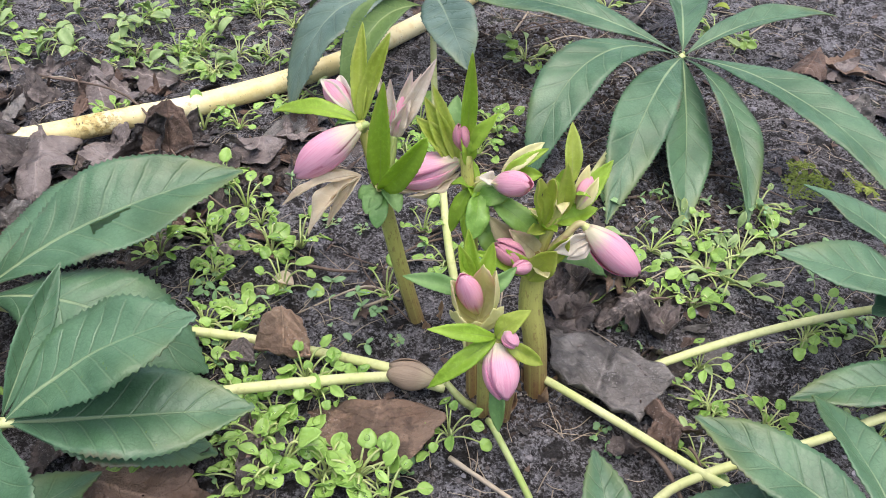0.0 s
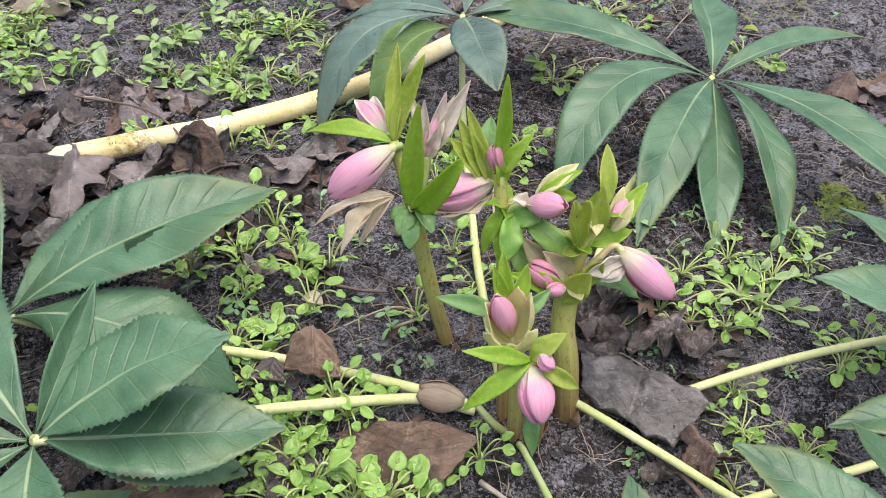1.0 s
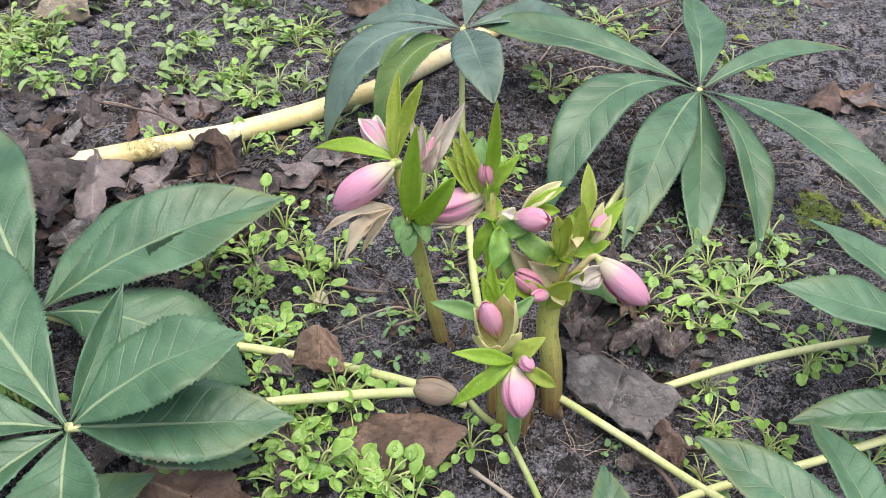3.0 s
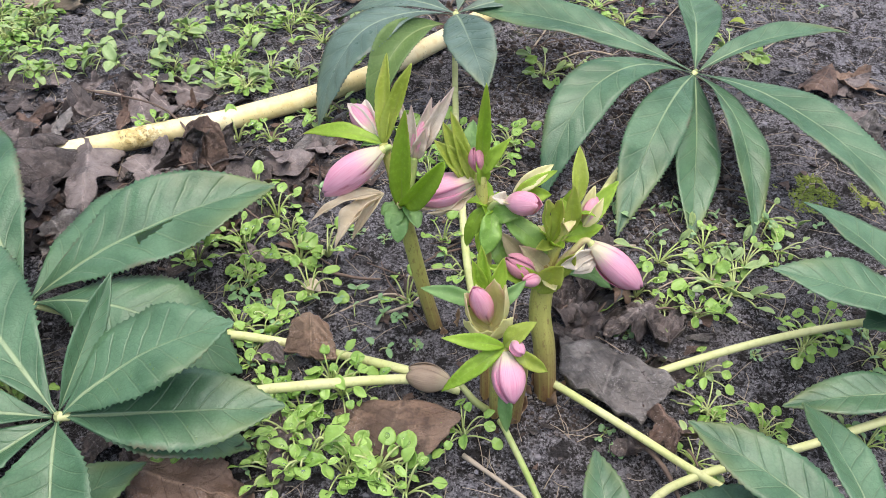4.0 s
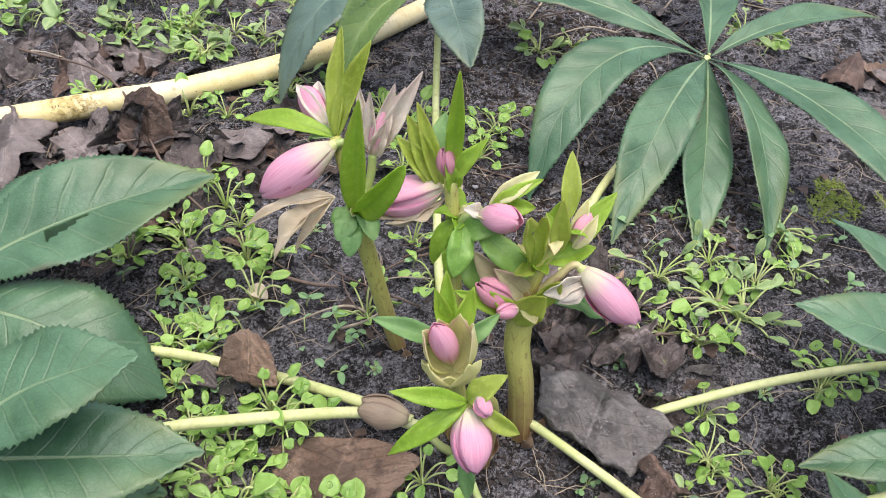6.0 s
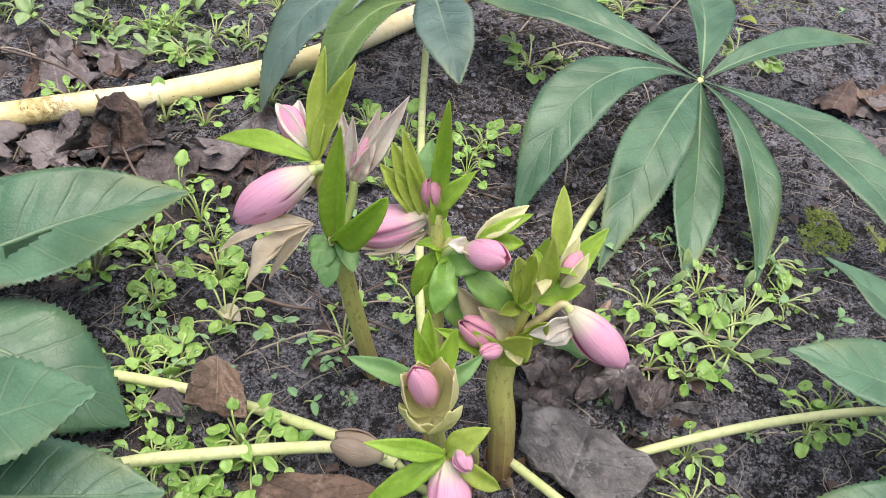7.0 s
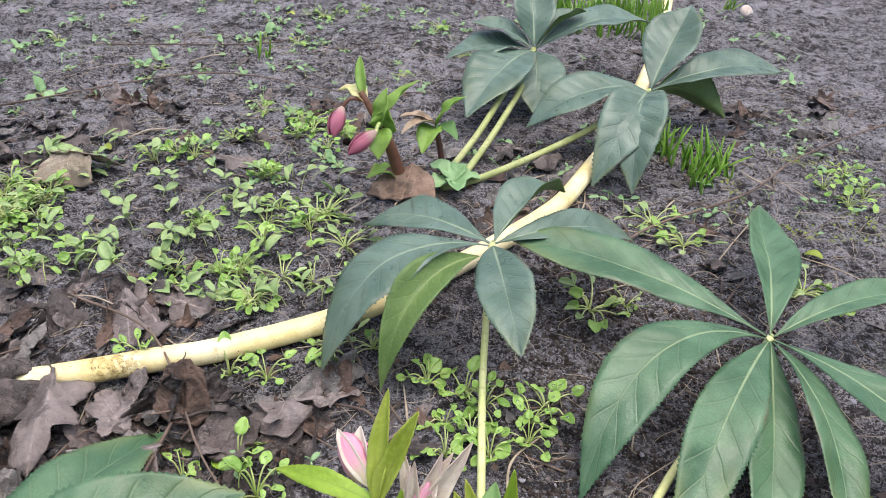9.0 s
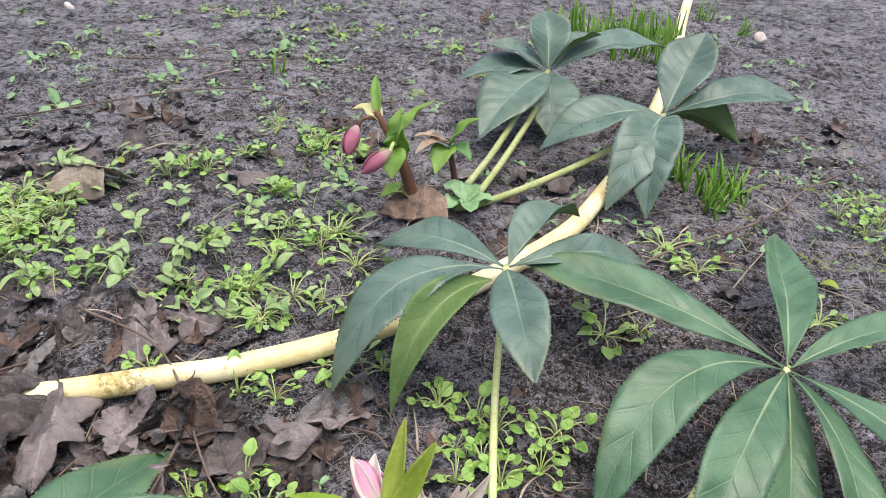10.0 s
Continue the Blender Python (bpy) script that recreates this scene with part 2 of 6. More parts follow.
DRY = leaf_material("dry_cream_bract", (0.68, 0.58, 0.42), (0.84, 0.76, 0.60), (0.46, 0.33, 0.25), (0.55, 0.36, 0.33), 0.7, 9, 0.5, 0.4)
TAN = leaf_material("tan_bract", (0.74, 0.74, 0.36), (0.88, 0.84, 0.53), (0.72, 0.60, 0.36), (0.78, 0.54, 0.44), 0.65, 6, 0.5, 0.35)
PINK = petal_material("pink_petal", (0.84, 0.79, 0.58), (0.91, 0.50, 0.63), (0.76, 0.18, 0.38), 0.3)
BLUSH = petal_material("deep_pink_petal", (0.72, 0.50, 0.38), (0.74, 0.34, 0.42), (0.52, 0.14, 0.25), 0.2)
ROSE = petal_material("wine_pink_petal", (0.46, 0.33, 0.28), (0.40, 0.12, 0.18), (0.20, 0.03, 0.06), 0.1)
WITHER_PETAL = petal_material("withered_bud_petal", (0.48, 0.40, 0.27), (0.37, 0.28, 0.20), (0.17, 0.11, 0.08), 0.1)
STEM = stem_material("speckled_green_stem", (0.22, 0.105, 0.055), (0.46, 0.46, 0.13), (0.16, 0.07, 0.042))
STEM_RED = plain_material("red_brown_stem", (0.11, 0.045, 0.035), (0.18, 0.085, 0.05), 60, 0.5, (0.06, 0.02, 0.02), 600, 0.0004)
PETIOLE = plain_material("cream_green_petiole", (0.50, 0.56, 0.20), (0.62, 0.64, 0.32), 40, 0.5, (0.34, 0.34, 0.12), 260, 0.0005, vary=0.4)
PETIOLE_DULL = plain_material("dull_green_petiole", (0.30, 0.36, 0.12), (0.42, 0.46, 0.2), 40, 0.55, (0.2, 0.17, 0.08), 220, 0.0005)
STALK = plain_material("thin_green_stalk", (0.32, 0.44, 0.12), (0.44, 0.52, 0.22), 50, 0.5, (0.4, 0.3, 0.16), 300, 0.0003)
def hose_material():
    """Faded yellow rubber with scuffs, brown specks and grime."""
    m = Nodes("yellow_hose_skin", 0.4)
    c = m.mix(m.ramp(m.noise(18, 4), 0.35, 0.65), (0.84, 0.70, 0.32), (0.93, 0.85, 0.56))
    c = m.mix(m.math("MULTIPLY", m.ramp(m.noise(130, 4, 0.6), 0.5, 0.7), 0.35), c, (0.66, 0.48, 0.15))
    grime = m.math("MULTIPLY", m.ramp(m.noise(30, 5, 0.7), 0.52, 0.66), m.ramp(m.noise(420, 4, 0.7), 0.42, 0.6))
    c = m.mix(m.math("MULTIPLY", grime, 0.6), c, (0.34, 0.23, 0.09))
    c = m.mix(m.ramp(m.noise(700, 2, 0.5), 0.70, 0.75), c, (0.12, 0.085, 0.05))
    spot = m.t.nodes.new("ShaderNodeVectorMath")
    spot.operation = "DISTANCE"
    m.link(m.place(), spot.inputs[0])
    spot.inputs[1].default_value = (-0.215, 0.545, 0.02)
    crust = m.math("MULTIPLY", m.ramp(spot.outputs["Value"], 0.008, 0.03, 1.0, 0.0), m.ramp(m.noise(190, 5, 0.7), 0.44, 0.54))
    c = m.mix(m.math("MULTIPLY", crust, 0.75), c, (0.46, 0.32, 0.09))
    c = m.mix(m.math("MULTIPLY", m.math("MULTIPLY", crust, m.ramp(m.noise(500, 4), 0.52, 0.6)), 0.7), c, (0.15, 0.10, 0.04))
    m.color(c)
    m.bump(m.math("ADD", m.noise(300, 4), crust), 0.0006, 0.7)
    return m.mat


HOSE = hose_material()
SHEATH = plain_material("brown_bud_sheath", (0.20, 0.115, 0.07), (0.32, 0.22, 0.13), 80, 0.7, (0.10, 0.05, 0.035), 400, 0.0005)
TAN_STALK = plain_material("tan_green_stalk", (0.42, 0.40, 0.16), (0.56, 0.48, 0.26), 60, 0.5, (0.36, 0.2, 0.14), 300, 0.0003)
TWIG = plain_material("brown_twig_bark", (0.09, 0.062, 0.05), (0.18, 0.13, 0.10), 30, 0.8, (0.06, 0.035, 0.03), 300, 0.0008, vary=0.6)
STRAW = plain_material("bleached_straw_fibre", (0.30, 0.24, 0.17), (0.45, 0.38, 0.29), 60, 0.8, vary=0.5)
CLOD = plain_material("dark_soil_crumb", (0.04, 0.034, 0.031), (0.12, 0.105, 0.10), 60, 0.95, (0.33, 0.32, 0.35), 700, 0.001, spec=0.2, island=0.85)
CLOD_BROWN = plain_material("dark_brown_clod", (0.03, 0.022, 0.018), (0.085, 0.066, 0.057), 60, 0.95, (0.17, 0.155, 0.15), 500, 0.001, spec=0.2, island=0.6)
MOSS = plain_material("yellow_green_moss", (0.17, 0.235, 0.04), (0.31, 0.375, 0.085), 40, 0.9, (0.09, 0.11, 0.03), 400, vary=0.4)
SHELL = plain_material("pale_pink_shell", (0.55, 0.44, 0.38), (0.68, 0.62, 0.55), 120, 0.4, (0.36, 0.22, 0.17), 300)
BLADE = leaf_material("bulb_shoot_green", (0.11, 0.28, 0.022), (0.21, 0.41, 0.055), (0.3, 0.48, 0.15), (0.36, 0.42, 0.12), 0.45, 1, 0.15, 0.2)
WHITE = plain_material("small_white_petal", (0.75, 0.75, 0.70), (0.85, 0.85, 0.80), 80, 0.6)
DROP = Nodes("water_drop", 0.02)
DROP.b.inputs["Transmission Weight"].default_value = 1.0
DROP.b.inputs["IOR"].default_value = 1.33
DROP = DROP.mat


def dead_material(name, a, b, spots, rough):
    m = Nodes(name, rough, 0.5)
    u, v, uv = m.uv()
    big, fine = m.noise(45, 4, 0.6), m.noise(380, 5, 0.7)
    c = m.mix(m.ramp(big, 0.35, 0.65), a, b)
    c = m.mix(m.math("MULTIPLY", m.ramp(fine, 0.52, 0.7), 0.55), c, spots)
    c = m.mix(m.math("MULTIPLY", m.chance(), 0.35), c, tuple(x * 0.55 for x in a))
    rib = m.ramp(m.math("ABSOLUTE", m.math("SUBTRACT", u, 0.5)), 0.0, 0.02, 1.0, 0.0)
    c = m.mix(m.math("MULTIPLY", rib, 0.5), c, tuple(min(1, x * 1.6) for x in b))
    off = m.math("ABSOLUTE", m.math("SUBTRACT", u, 0.5))
    lines = m.math("ABSOLUTE", m.math("SUBTRACT", m.math("FRACT", m.math("ADD", m.math("MULTIPLY", m.math("SUBTRACT", v, m.math("MULTIPLY", off, 0.9)), 7.0), m.math("MULTIPLY", m.noise(50, 3), 0.5))), 0.5))
    lines = m.ramp(lines, 0.0, 0.06, 1.0, 0.0)
    c = m.mix(m.math("MULTIPLY", lines, 0.07), c, tuple(x * 0.4 for x in a))
    rot = m.ramp(m.noise(21, 5, 0.65), 0.49, 0.56)
    c = m.mix(m.math("MULTIPLY", rot, 0.7), c, tuple(x * 0.3 for x in a))
    net = m.node("ShaderNodeTexVoronoi", Scale=150.0)
    net.feature = "DISTANCE_TO_EDGE"
    m.link(m.place(), net.inputs["Vector"])
    net = m.ramp(net.outputs["Distance"], 0.0, 0.12, 1.0, 0.0)
    c = m.mix(m.math("MULTIPLY", net, 0.07), c, tuple(x * 0.45 for x in a))
    dust = m.math("MULTIPLY", m.ramp(m.noise(900, 3, 0.7), 0.58, 0.66), m.ramp(m.noise(60, 3), 0.45, 0.6))
    c = m.mix(m.math("MULTIPLY", dust, 0.6), c, (0.42, 0.39, 0.38))
    m.color(c)
    m.bump(m.math("SUBTRACT", m.math("ADD", fine, m.math("MULTIPLY", m.noise(110, 4), 1.8)), m.math("ADD", m.math("MULTIPLY", net, 0.12), m.math("MULTIPLY", lines, 0.25))), 0.0018, 0.9)
    return m.mat


DEAD_DARK = dead_material("wet_dark_brown_leaf", (0.058, 0.045, 0.041), (0.132, 0.106, 0.097), (0.24, 0.21, 0.20), 0.42)
DEAD_BROWN = dead_material("brown_leaf", (0.20, 0.125, 0.085), (0.32, 0.22, 0.158), (0.11, 0.07, 0.055), 0.5)
DEAD_GREY = dead_material("grey_black_leaf", (0.14, 0.127, 0.118), (0.27, 0.25, 0.235), (0.46, 0.44, 0.43), 0.4)
DEAD_PALE = dead_material("pale_grey_brown_leaf", (0.18, 0.145, 0.135), (0.29, 0.245, 0.23), (0.09, 0.07, 0.06), 0.5)
DEAD_RUST = dead_material("rust_brown_leaf", (0.12, 0.075, 0.055), (0.2, 0.13, 0.10), (0.07, 0.045, 0.035), 0.55)
DEAD_WARM = dead_material("warm_brown_leaf", (0.28, 0.18, 0.12), (0.42, 0.30, 0.21), (0.16, 0.10, 0.075), 0.55)
WITHER = dead_material("withered_petal", (0.40, 0.29, 0.19), (0.56, 0.45, 0.32), (0.34, 0.2, 0.15), 0.7)
DEAD_TAN = dead_material("tan_leaf", (0.40, 0.32, 0.23), (0.56, 0.47, 0.37), (0.26, 0.19, 0.13), 0.65)


# ---- shapes ----
rng = np.random.default_rng(7)


def lattice(x, y, seed):
    """A hash of whole numbers to 0..1."""
    h = np.sin(x * 127.1 + y * 311.7 + seed * 74.7) * 43758.5453
    return h - np.floor(h)


def waves(x, y, freq, seed):
    """Smooth value noise, about -1..1."""
    x, y = np.asarray(x, float) * freq, np.asarray(y, float) * freq
    i, j = np.floor(x), np.floor(y)
    a, b = x - i, y - j
    a, b = a * a * (3 - 2 * a), b * b * (3 - 2 * b)
    p = lattice(i, j, seed) * (1 - a) + lattice(i + 1, j, seed) * a
    q = lattice(i, j + 1, seed) * (1 - a) + lattice(i + 1, j + 1, seed) * a
    return (p * (1 - b) + q * b) * 2 - 1


def soil_height(x, y):
    h = 0.0050 * waves(x, y, 6, 1) + 0.003 * waves(x, y, 17, 2) + 0.0026 * waves(x, y, 45, 3)
    h = h + 0.0034 * np.abs(waves(x, y, 95, 4)) + 0.0016 * waves(x, y, 190, 5)
    return h - 0.002


def ground_z(x, y):
    return float(soil_height(np.array([x]), np.array([y]))[0])


def mesh_of(name, verts, faces, mats, uvs=None, slots=None, smooth=True):
    me = bpy.data.meshes.new(name)
    me.from_pydata(np.asarray(verts).tolist(), [], [tuple(int(i) for i in f) for f in faces])
    for m in mats:
        me.materials.append(m)
    if uvs is not None:
        layer = me.uv_layers.new(name="UVMap")
        idx = np.empty(len(me.loops), int)
        me.loops.foreach_get("vertex_index", idx)
        layer.data.foreach_set("uv", np.asarray(uvs, float)[idx].ravel())
    if slots is not None:
        me.polygons.foreach_set("material_index", np.asarray(slots, np.int32))
    if smooth:
        me.polygons.foreach_set("use_smooth", np.ones(len(me.polygons), bool))
    me.update()
    return me


def grid_faces(n, m, wrap=False):
    i, j = np.meshgrid(np.arange(n - 1), np.arange(m if wrap else m - 1), indexing="ij")
    k = (j + 1) % m
    return np.stack([i * m + j, i * m + k, (i + 1) * m + k, (i + 1) * m + j], -1).reshape(-1, 4)


def sheet(p, uv, thick):
    """A grid of points as a thin sheet with an upper side, an underside and a rim. Returns verts, faces, uvs, slots."""
    n, m = p.shape[:2]
    du, dv = np.gradient(p, axis=1), np.gradient(p, axis=0)
    nor = np.cross(du, dv)
    nor /= np.linalg.norm(nor, axis=-1, keepdims=True) + 1e-9
    top, low = p.reshape(-1, 3), (p - nor * thick).reshape(-1, 3)
    f = grid_faces(n, m)
    k = n * m
    ring = np.r_[np.arange(m), np.arange(1, n) * m + m - 1, np.arange(m - 2, -1, -1) + (n - 1) * m, np.arange(n - 2, 0, -1) * m]
    nxt = np.roll(ring, -1)
    rim = np.stack([nxt, ring, ring + k, nxt + k], -1)
    faces = np.concatenate([f, f[:, ::-1] + k, rim])
    flat = uv.reshape(-1, 2)
    slots = np.r_[np.zeros(len(f)), np.ones(len(f)), np.zeros(len(rim))]
    return np.concatenate([top, low]), faces, np.concatenate([flat, flat]), slots


def blade(base, tip, width, arch=0.1, fold=0.12, roll=0.0, bend=0.0, wide=0.5, teeth=0.0, ruffle=0.0, hook=0.0, slim=1.0, rows=26, cols=9, thick=0.0005, seed=0, blunt=0.75, tear=None, face=None):
    """A leaf blade from base to tip. arch: rise of the middle over the chord (share of length); fold: rise of the edges;
    roll: degrees about its own axis; face: where the upper side looks; bend: sideways bow; wide: where it is widest; hook: how far the tip drops."""
    base, tip = np.array(base, float), np.array(tip, float)
    a = tip - base
    size = np.linalg.norm(a)
    a /= size
    up = np.array([0, 0, 1.0]) if abs(a[2]) < 0.93 else np.array([0, -1.0, 0.3])
    if face is not None:
        up = np.array(face, float)
    s = np.cross(a, up)
    s /= np.linalg.norm(s)
    up = np.cross(s, a)
    c, d = math.cos(radians(roll)), math.sin(radians(roll))
    s, up = c * s + d * up, c * up - d * s
    if teeth:
        rows = max(rows, int(size / 0.0017) // 2 * 2 + 1)
    v = np.linspace(0, 1, rows)
    q = blunt
    pw = q * wide / (1 - wide) * slim
    form = (v ** pw) * ((1 - v) ** q)
    form /= form.max()
    form = np.maximum(form, 0.05 * (1 - v))
    u = np.linspace(-1, 1, cols)
    half = 0.5 * width * form
    r = np.random.default_rng(seed + 11)
    ph = r.uniform(0, 6.28, 6)
    if teeth:
        saw = (np.arange(rows) % 2) * teeth * width * (v > 0.22) * r.uniform(0.5, 1.2, rows)
    mid = base + np.outer(v, a) * size + np.outer(4 * v * (1 - v) * arch * size - hook * size * np.clip(v - 0.6, 0, 1) ** 2 * 6, up) + np.outer(4 * v * (1 - v) * bend * size, s)
    across = half[:, None] * u[None, :]
    if teeth:
        across[:, 0] -= saw
        across[:, -1] += saw
    lift = np.abs(u)[None, :] ** 1.5 * half[:, None] * fold * 2
    quilt = np.abs(np.sin((v[:, None] * 9 - np.abs(u)[None, :] ** 0.8 * 1.3) * np.pi + np.pi / 2))
    vein = 0.062 * width * quilt ** 0.6 * np.abs(u)[None, :] ** 0.6 * (1 - np.abs(u)[None, :] ** 3) * form[:, None]
    wavy = ruffle * width * form[:, None] * (np.sin(v[:, None] * 9 + ph[0] + u[None, :] * 2) * 0.5 + np.sin(v[:, None] * 17 + ph[1] - u[None, :] * 3) * 0.3) * (0.3 + np.abs(u)[None, :])
    p = mid[:, None, :] + across[..., None] * s + (lift + vein + wavy)[..., None] * up
    uv = np.stack(np.broadcast_arrays((u[None, :] + 1) / 2, v[:, None]), -1)
    made = sheet(p, uv, thick)
    if tear:
        v0, v1, u0, u1 = tear
        fu, fv = (made[2][np.array(made[1])].mean(1)).T
        gone = (fv > v0) & (fv < v1) & (fu > u0) & (fu < u0 + (u1 - u0) * (v1 - fv) / (v1 - v0))
        made = made[0], np.array(made[1])[~gone], made[2], np.array(made[3])[~gone]
    return made


def smooth_line(points, steps=8):
    """A Catmull-Rom line through the points."""
    p = np.array(points, float)
    p = np.concatenate([[2 * p[0] - p[1]], p, [2 * p[-1] - p[-2]]])
    out = []
    for i in range(1, len(p) - 2):
        for t in np.linspace(0, 1, steps, endpoint=False):
            out.append(0.5 * (2 * p[i] + (p[i + 1] - p[i - 1]) * t + (2 * p[i - 1] - 5 * p[i] + 4 * p[i + 1] - p[i + 2]) * t * t + (3 * p[i] - p[i - 1] - 3 * p[i + 1] + p[i + 2]) * t**3))
    out.append(p[-2])
    return np.array(out)


def tube(points, r0, r1=None, sides=8, steps=8, lumpy=0.0, seed=0):
    """A closed round rod along a smooth line, tapering from r0 to r1."""
    line = smooth_line(points, steps)
    n = len(line)
    r = np.linspace(r0, r0 if r1 is None else r1, n)
    g = np.random.default_rng(seed + 3)
    if lumpy:
        r = r * (1 + lumpy * g.uniform(-1, 1, n))
    t = np.gradient(line, axis=0)
    t /= np.linalg.norm(t, axis=1, keepdims=True)
    ref = np.array([0.31, 0.2, 0.93]) if abs(t[:, 2]).mean() < 0.8 else np.array([0.95, 0.2, 0.1])
    a = np.cross(t, ref)
    a /= np.linalg.norm(a, axis=1, keepdims=True)
    b = np.cross(t, a)
    ang = np.linspace(0, 2 * np.pi, sides, endpoint=False)
    v = line[:, None] + r[:, None, None] * (np.cos(ang)[None, :, None] * a[:, None] + np.sin(ang)[None, :, None] * b[:, None])
    f = [tuple(x) for x in grid_faces(n, sides, True)] + [tuple(range(sides))[::-1], tuple((n - 1) * sides + np.arange(sides))]
    uv = np.stack(np.broadcast_arrays(ang[None, :] / 6.283, np.linspace(0, 1, n)[:, None]), -1).reshape(-1, 2)
    return v.reshape(-1, 3), f, uv, None


def joined(shapes):
    """Several shapes as one: verts, faces, uvs, slots."""
    vs, fs, us, ss, k = [], [], [], [], 0
    for v, f, u, s in shapes:
        vs.append(v)
        fs += [tuple(int(i) + k for i in x) for x in f]
        us.append(u)
        ss.append(np.zeros(len(f)) if s is None else s)
        k += len(v)
    return np.concatenate(vs), fs, np.concatenate(us), np.concatenate(ss)


def thing(name, at, label, category, group="", kind=""):
    ob = new(name)
    ob.location = at
    ob.empty_display_size = 0.01
    return tagged(ob, label, category, group, kind)


def part(name, shape, mats, parent, label=""):
    """Links a shape in world metres as one mesh under a thing."""
    v, f, u, s = shape
    at = Vector(parent.location)
    up = parent.parent
    while up:
        at += Vector(up.location)
        up = up.parent
    ob = new(name, mesh_of(name, np.asarray(v) - np.array(at), f, mats, u, s))
    ob.parent = parent
    return tagged(ob, label)


def lone(name, shape, mats, at, label, category, group="", kind=""):
    """A thing that is one mesh, with its origin at its base."""
    v, f, u, s = shape
    ob = new(name, mesh_of(name, np.asarray(v) - np.array(at), f, mats, u, s))
    ob.location = at
    return tagged(ob, label, category, group, kind)


# ---- ground ----
def build_ground():
    """One sheet: fine round the plants, coarser out to the horizon."""
    def axis(lo, hi, step, far):
        inner = np.arange(lo, hi, step)
        out = step * 1.35 ** np.arange(1, 40)
        out = np.cumsum(out)
        out = out[out < far]
        return np.r_[(lo - out)[::-1], inner, hi + out]
    xs, ys = axis(-0.85, 0.75, 0.0036, 120), axis(0.05, 1.75, 0.0036, 120)
    x, y = np.meshgrid(xs, ys, indexing="xy")
    z = soil_height(x, y) + 0.012 * waves(x, y, 1.3, 9) * np.clip((y - 1.2) / 0.6, 0, 1)
    v = np.stack([x, y, z], -1).reshape(-1, 3)
    f = grid_faces(len(ys), len(xs))
    me = bpy.data.meshes.new("ground")
    me.vertices.add(len(v))
    me.vertices.foreach_set("co", v.ravel())
    me.loops.add(f.size)
    me.loops.foreach_set("vertex_index", f.ravel().astype(np.int32))
    me.polygons.add(len(f))
    me.polygons.foreach_set("loop_start", (np.arange(len(f)) * 4).astype(np.int32))
    me.polygons.foreach_set("use_smooth", np.ones(len(f), bool))
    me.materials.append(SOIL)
    me.update(calc_edges=True)
    me.validate()
    tagged(new("ground", me), "dark sandy humus soil of a garden bed", "soil", kind="structure")


build_ground()

ICO = [(0, 0, 1)] + [(0.894 * math.cos(k * 1.2566), 0.894 * math.sin(k * 1.2566), 0.447) for k in range(5)] + [(0.894 * math.cos(k * 1.2566 + 0.628), 0.894 * math.sin(k * 1.2566 + 0.628), -0.447) for k in range(5)] + [(0, 0, -1)]
ICO_F = [(0, 1 + k, 1 + (k + 1) % 5) for k in range(5)] + [(1 + k, 6 + k, 1 + (k + 1) % 5) for k in range(5)] + [(1 + (k + 1) % 5, 6 + k, 6 + (k + 1) % 5) for k in range(5)] + [(11, 6 + (k + 1) % 5, 6 + k) for k in range(5)]


def scattered(name, count, box, size, mat, label, category, sink=0.3, keep=None, flat=0.75):
    """Many small lumps on the soil as one mesh."""
    g = np.random.default_rng(len(name) + count)
    x, y = g.uniform(box[0], box[1], count * 3), g.uniform(box[2], box[3], count * 3)
    if keep is not None:
        ok = keep(x, y, g)
        x, y = x[ok], y[ok]
    x, y = x[:count], y[:count]
    n = len(x)
    r = size[0] + (size[1] - size[0]) * g.uniform(size=n) ** 3
    v = np.array(ICO)[None] * r[:, None, None] * g.uniform(0.6, 1.25, (n, 12, 1)) * np.stack([np.ones(n), g.uniform(0.6, 1.2, n), np.full(n, flat)], -1)[:, None]
    a = g.uniform(0, 6.28, n)
    c, s = np.cos(a)[:, None], np.sin(a)[:, None]
    v = np.stack([v[..., 0] * c - v[..., 1] * s + x[:, None], v[..., 0] * s + v[..., 1] * c + y[:, None], v[..., 2] + (soil_height(x, y) + r * (0.5 - sink))[:, None]], -1)
    f = (np.array(ICO_F)[None] + 12 * np.arange(n)[:, None, None]).reshape(-1, 3)
    ob = new(name, mesh_of(name, v.reshape(-1, 3), f, [mat], smooth=False))
    tagged(ob, label, category, kind="stuff")


def bare(x, y, g):
    return waves(x, y, 5, 21) + 0.6 * waves(x, y, 16, 22) > g.uniform(-0.9, 0.7, len(x))


def tilled(x, y, g):
    return waves(x, y, 7, 23) + 0.5 * waves(x, y, 30, 24) > g.uniform(-1.0, 0.3, len(x))


def tufts(seed, lo, hi):
    return lambda x, y, g: waves(x, y, 22, seed) > g.uniform(lo, hi, len(x))


def mossy(x, y, g):
    near = np.exp(-(((x - 0.350) / 0.022) ** 2 + ((y - 0.540) / 0.022) ** 2)) + 0.7 * np.exp(-(((x - 0.392) / 0.012) ** 2 + ((y - 0.533) / 0.016) ** 2))
    return near + 0.5 * waves(x, y, 60, 31) > g.uniform(0.35, 0.9, len(x))


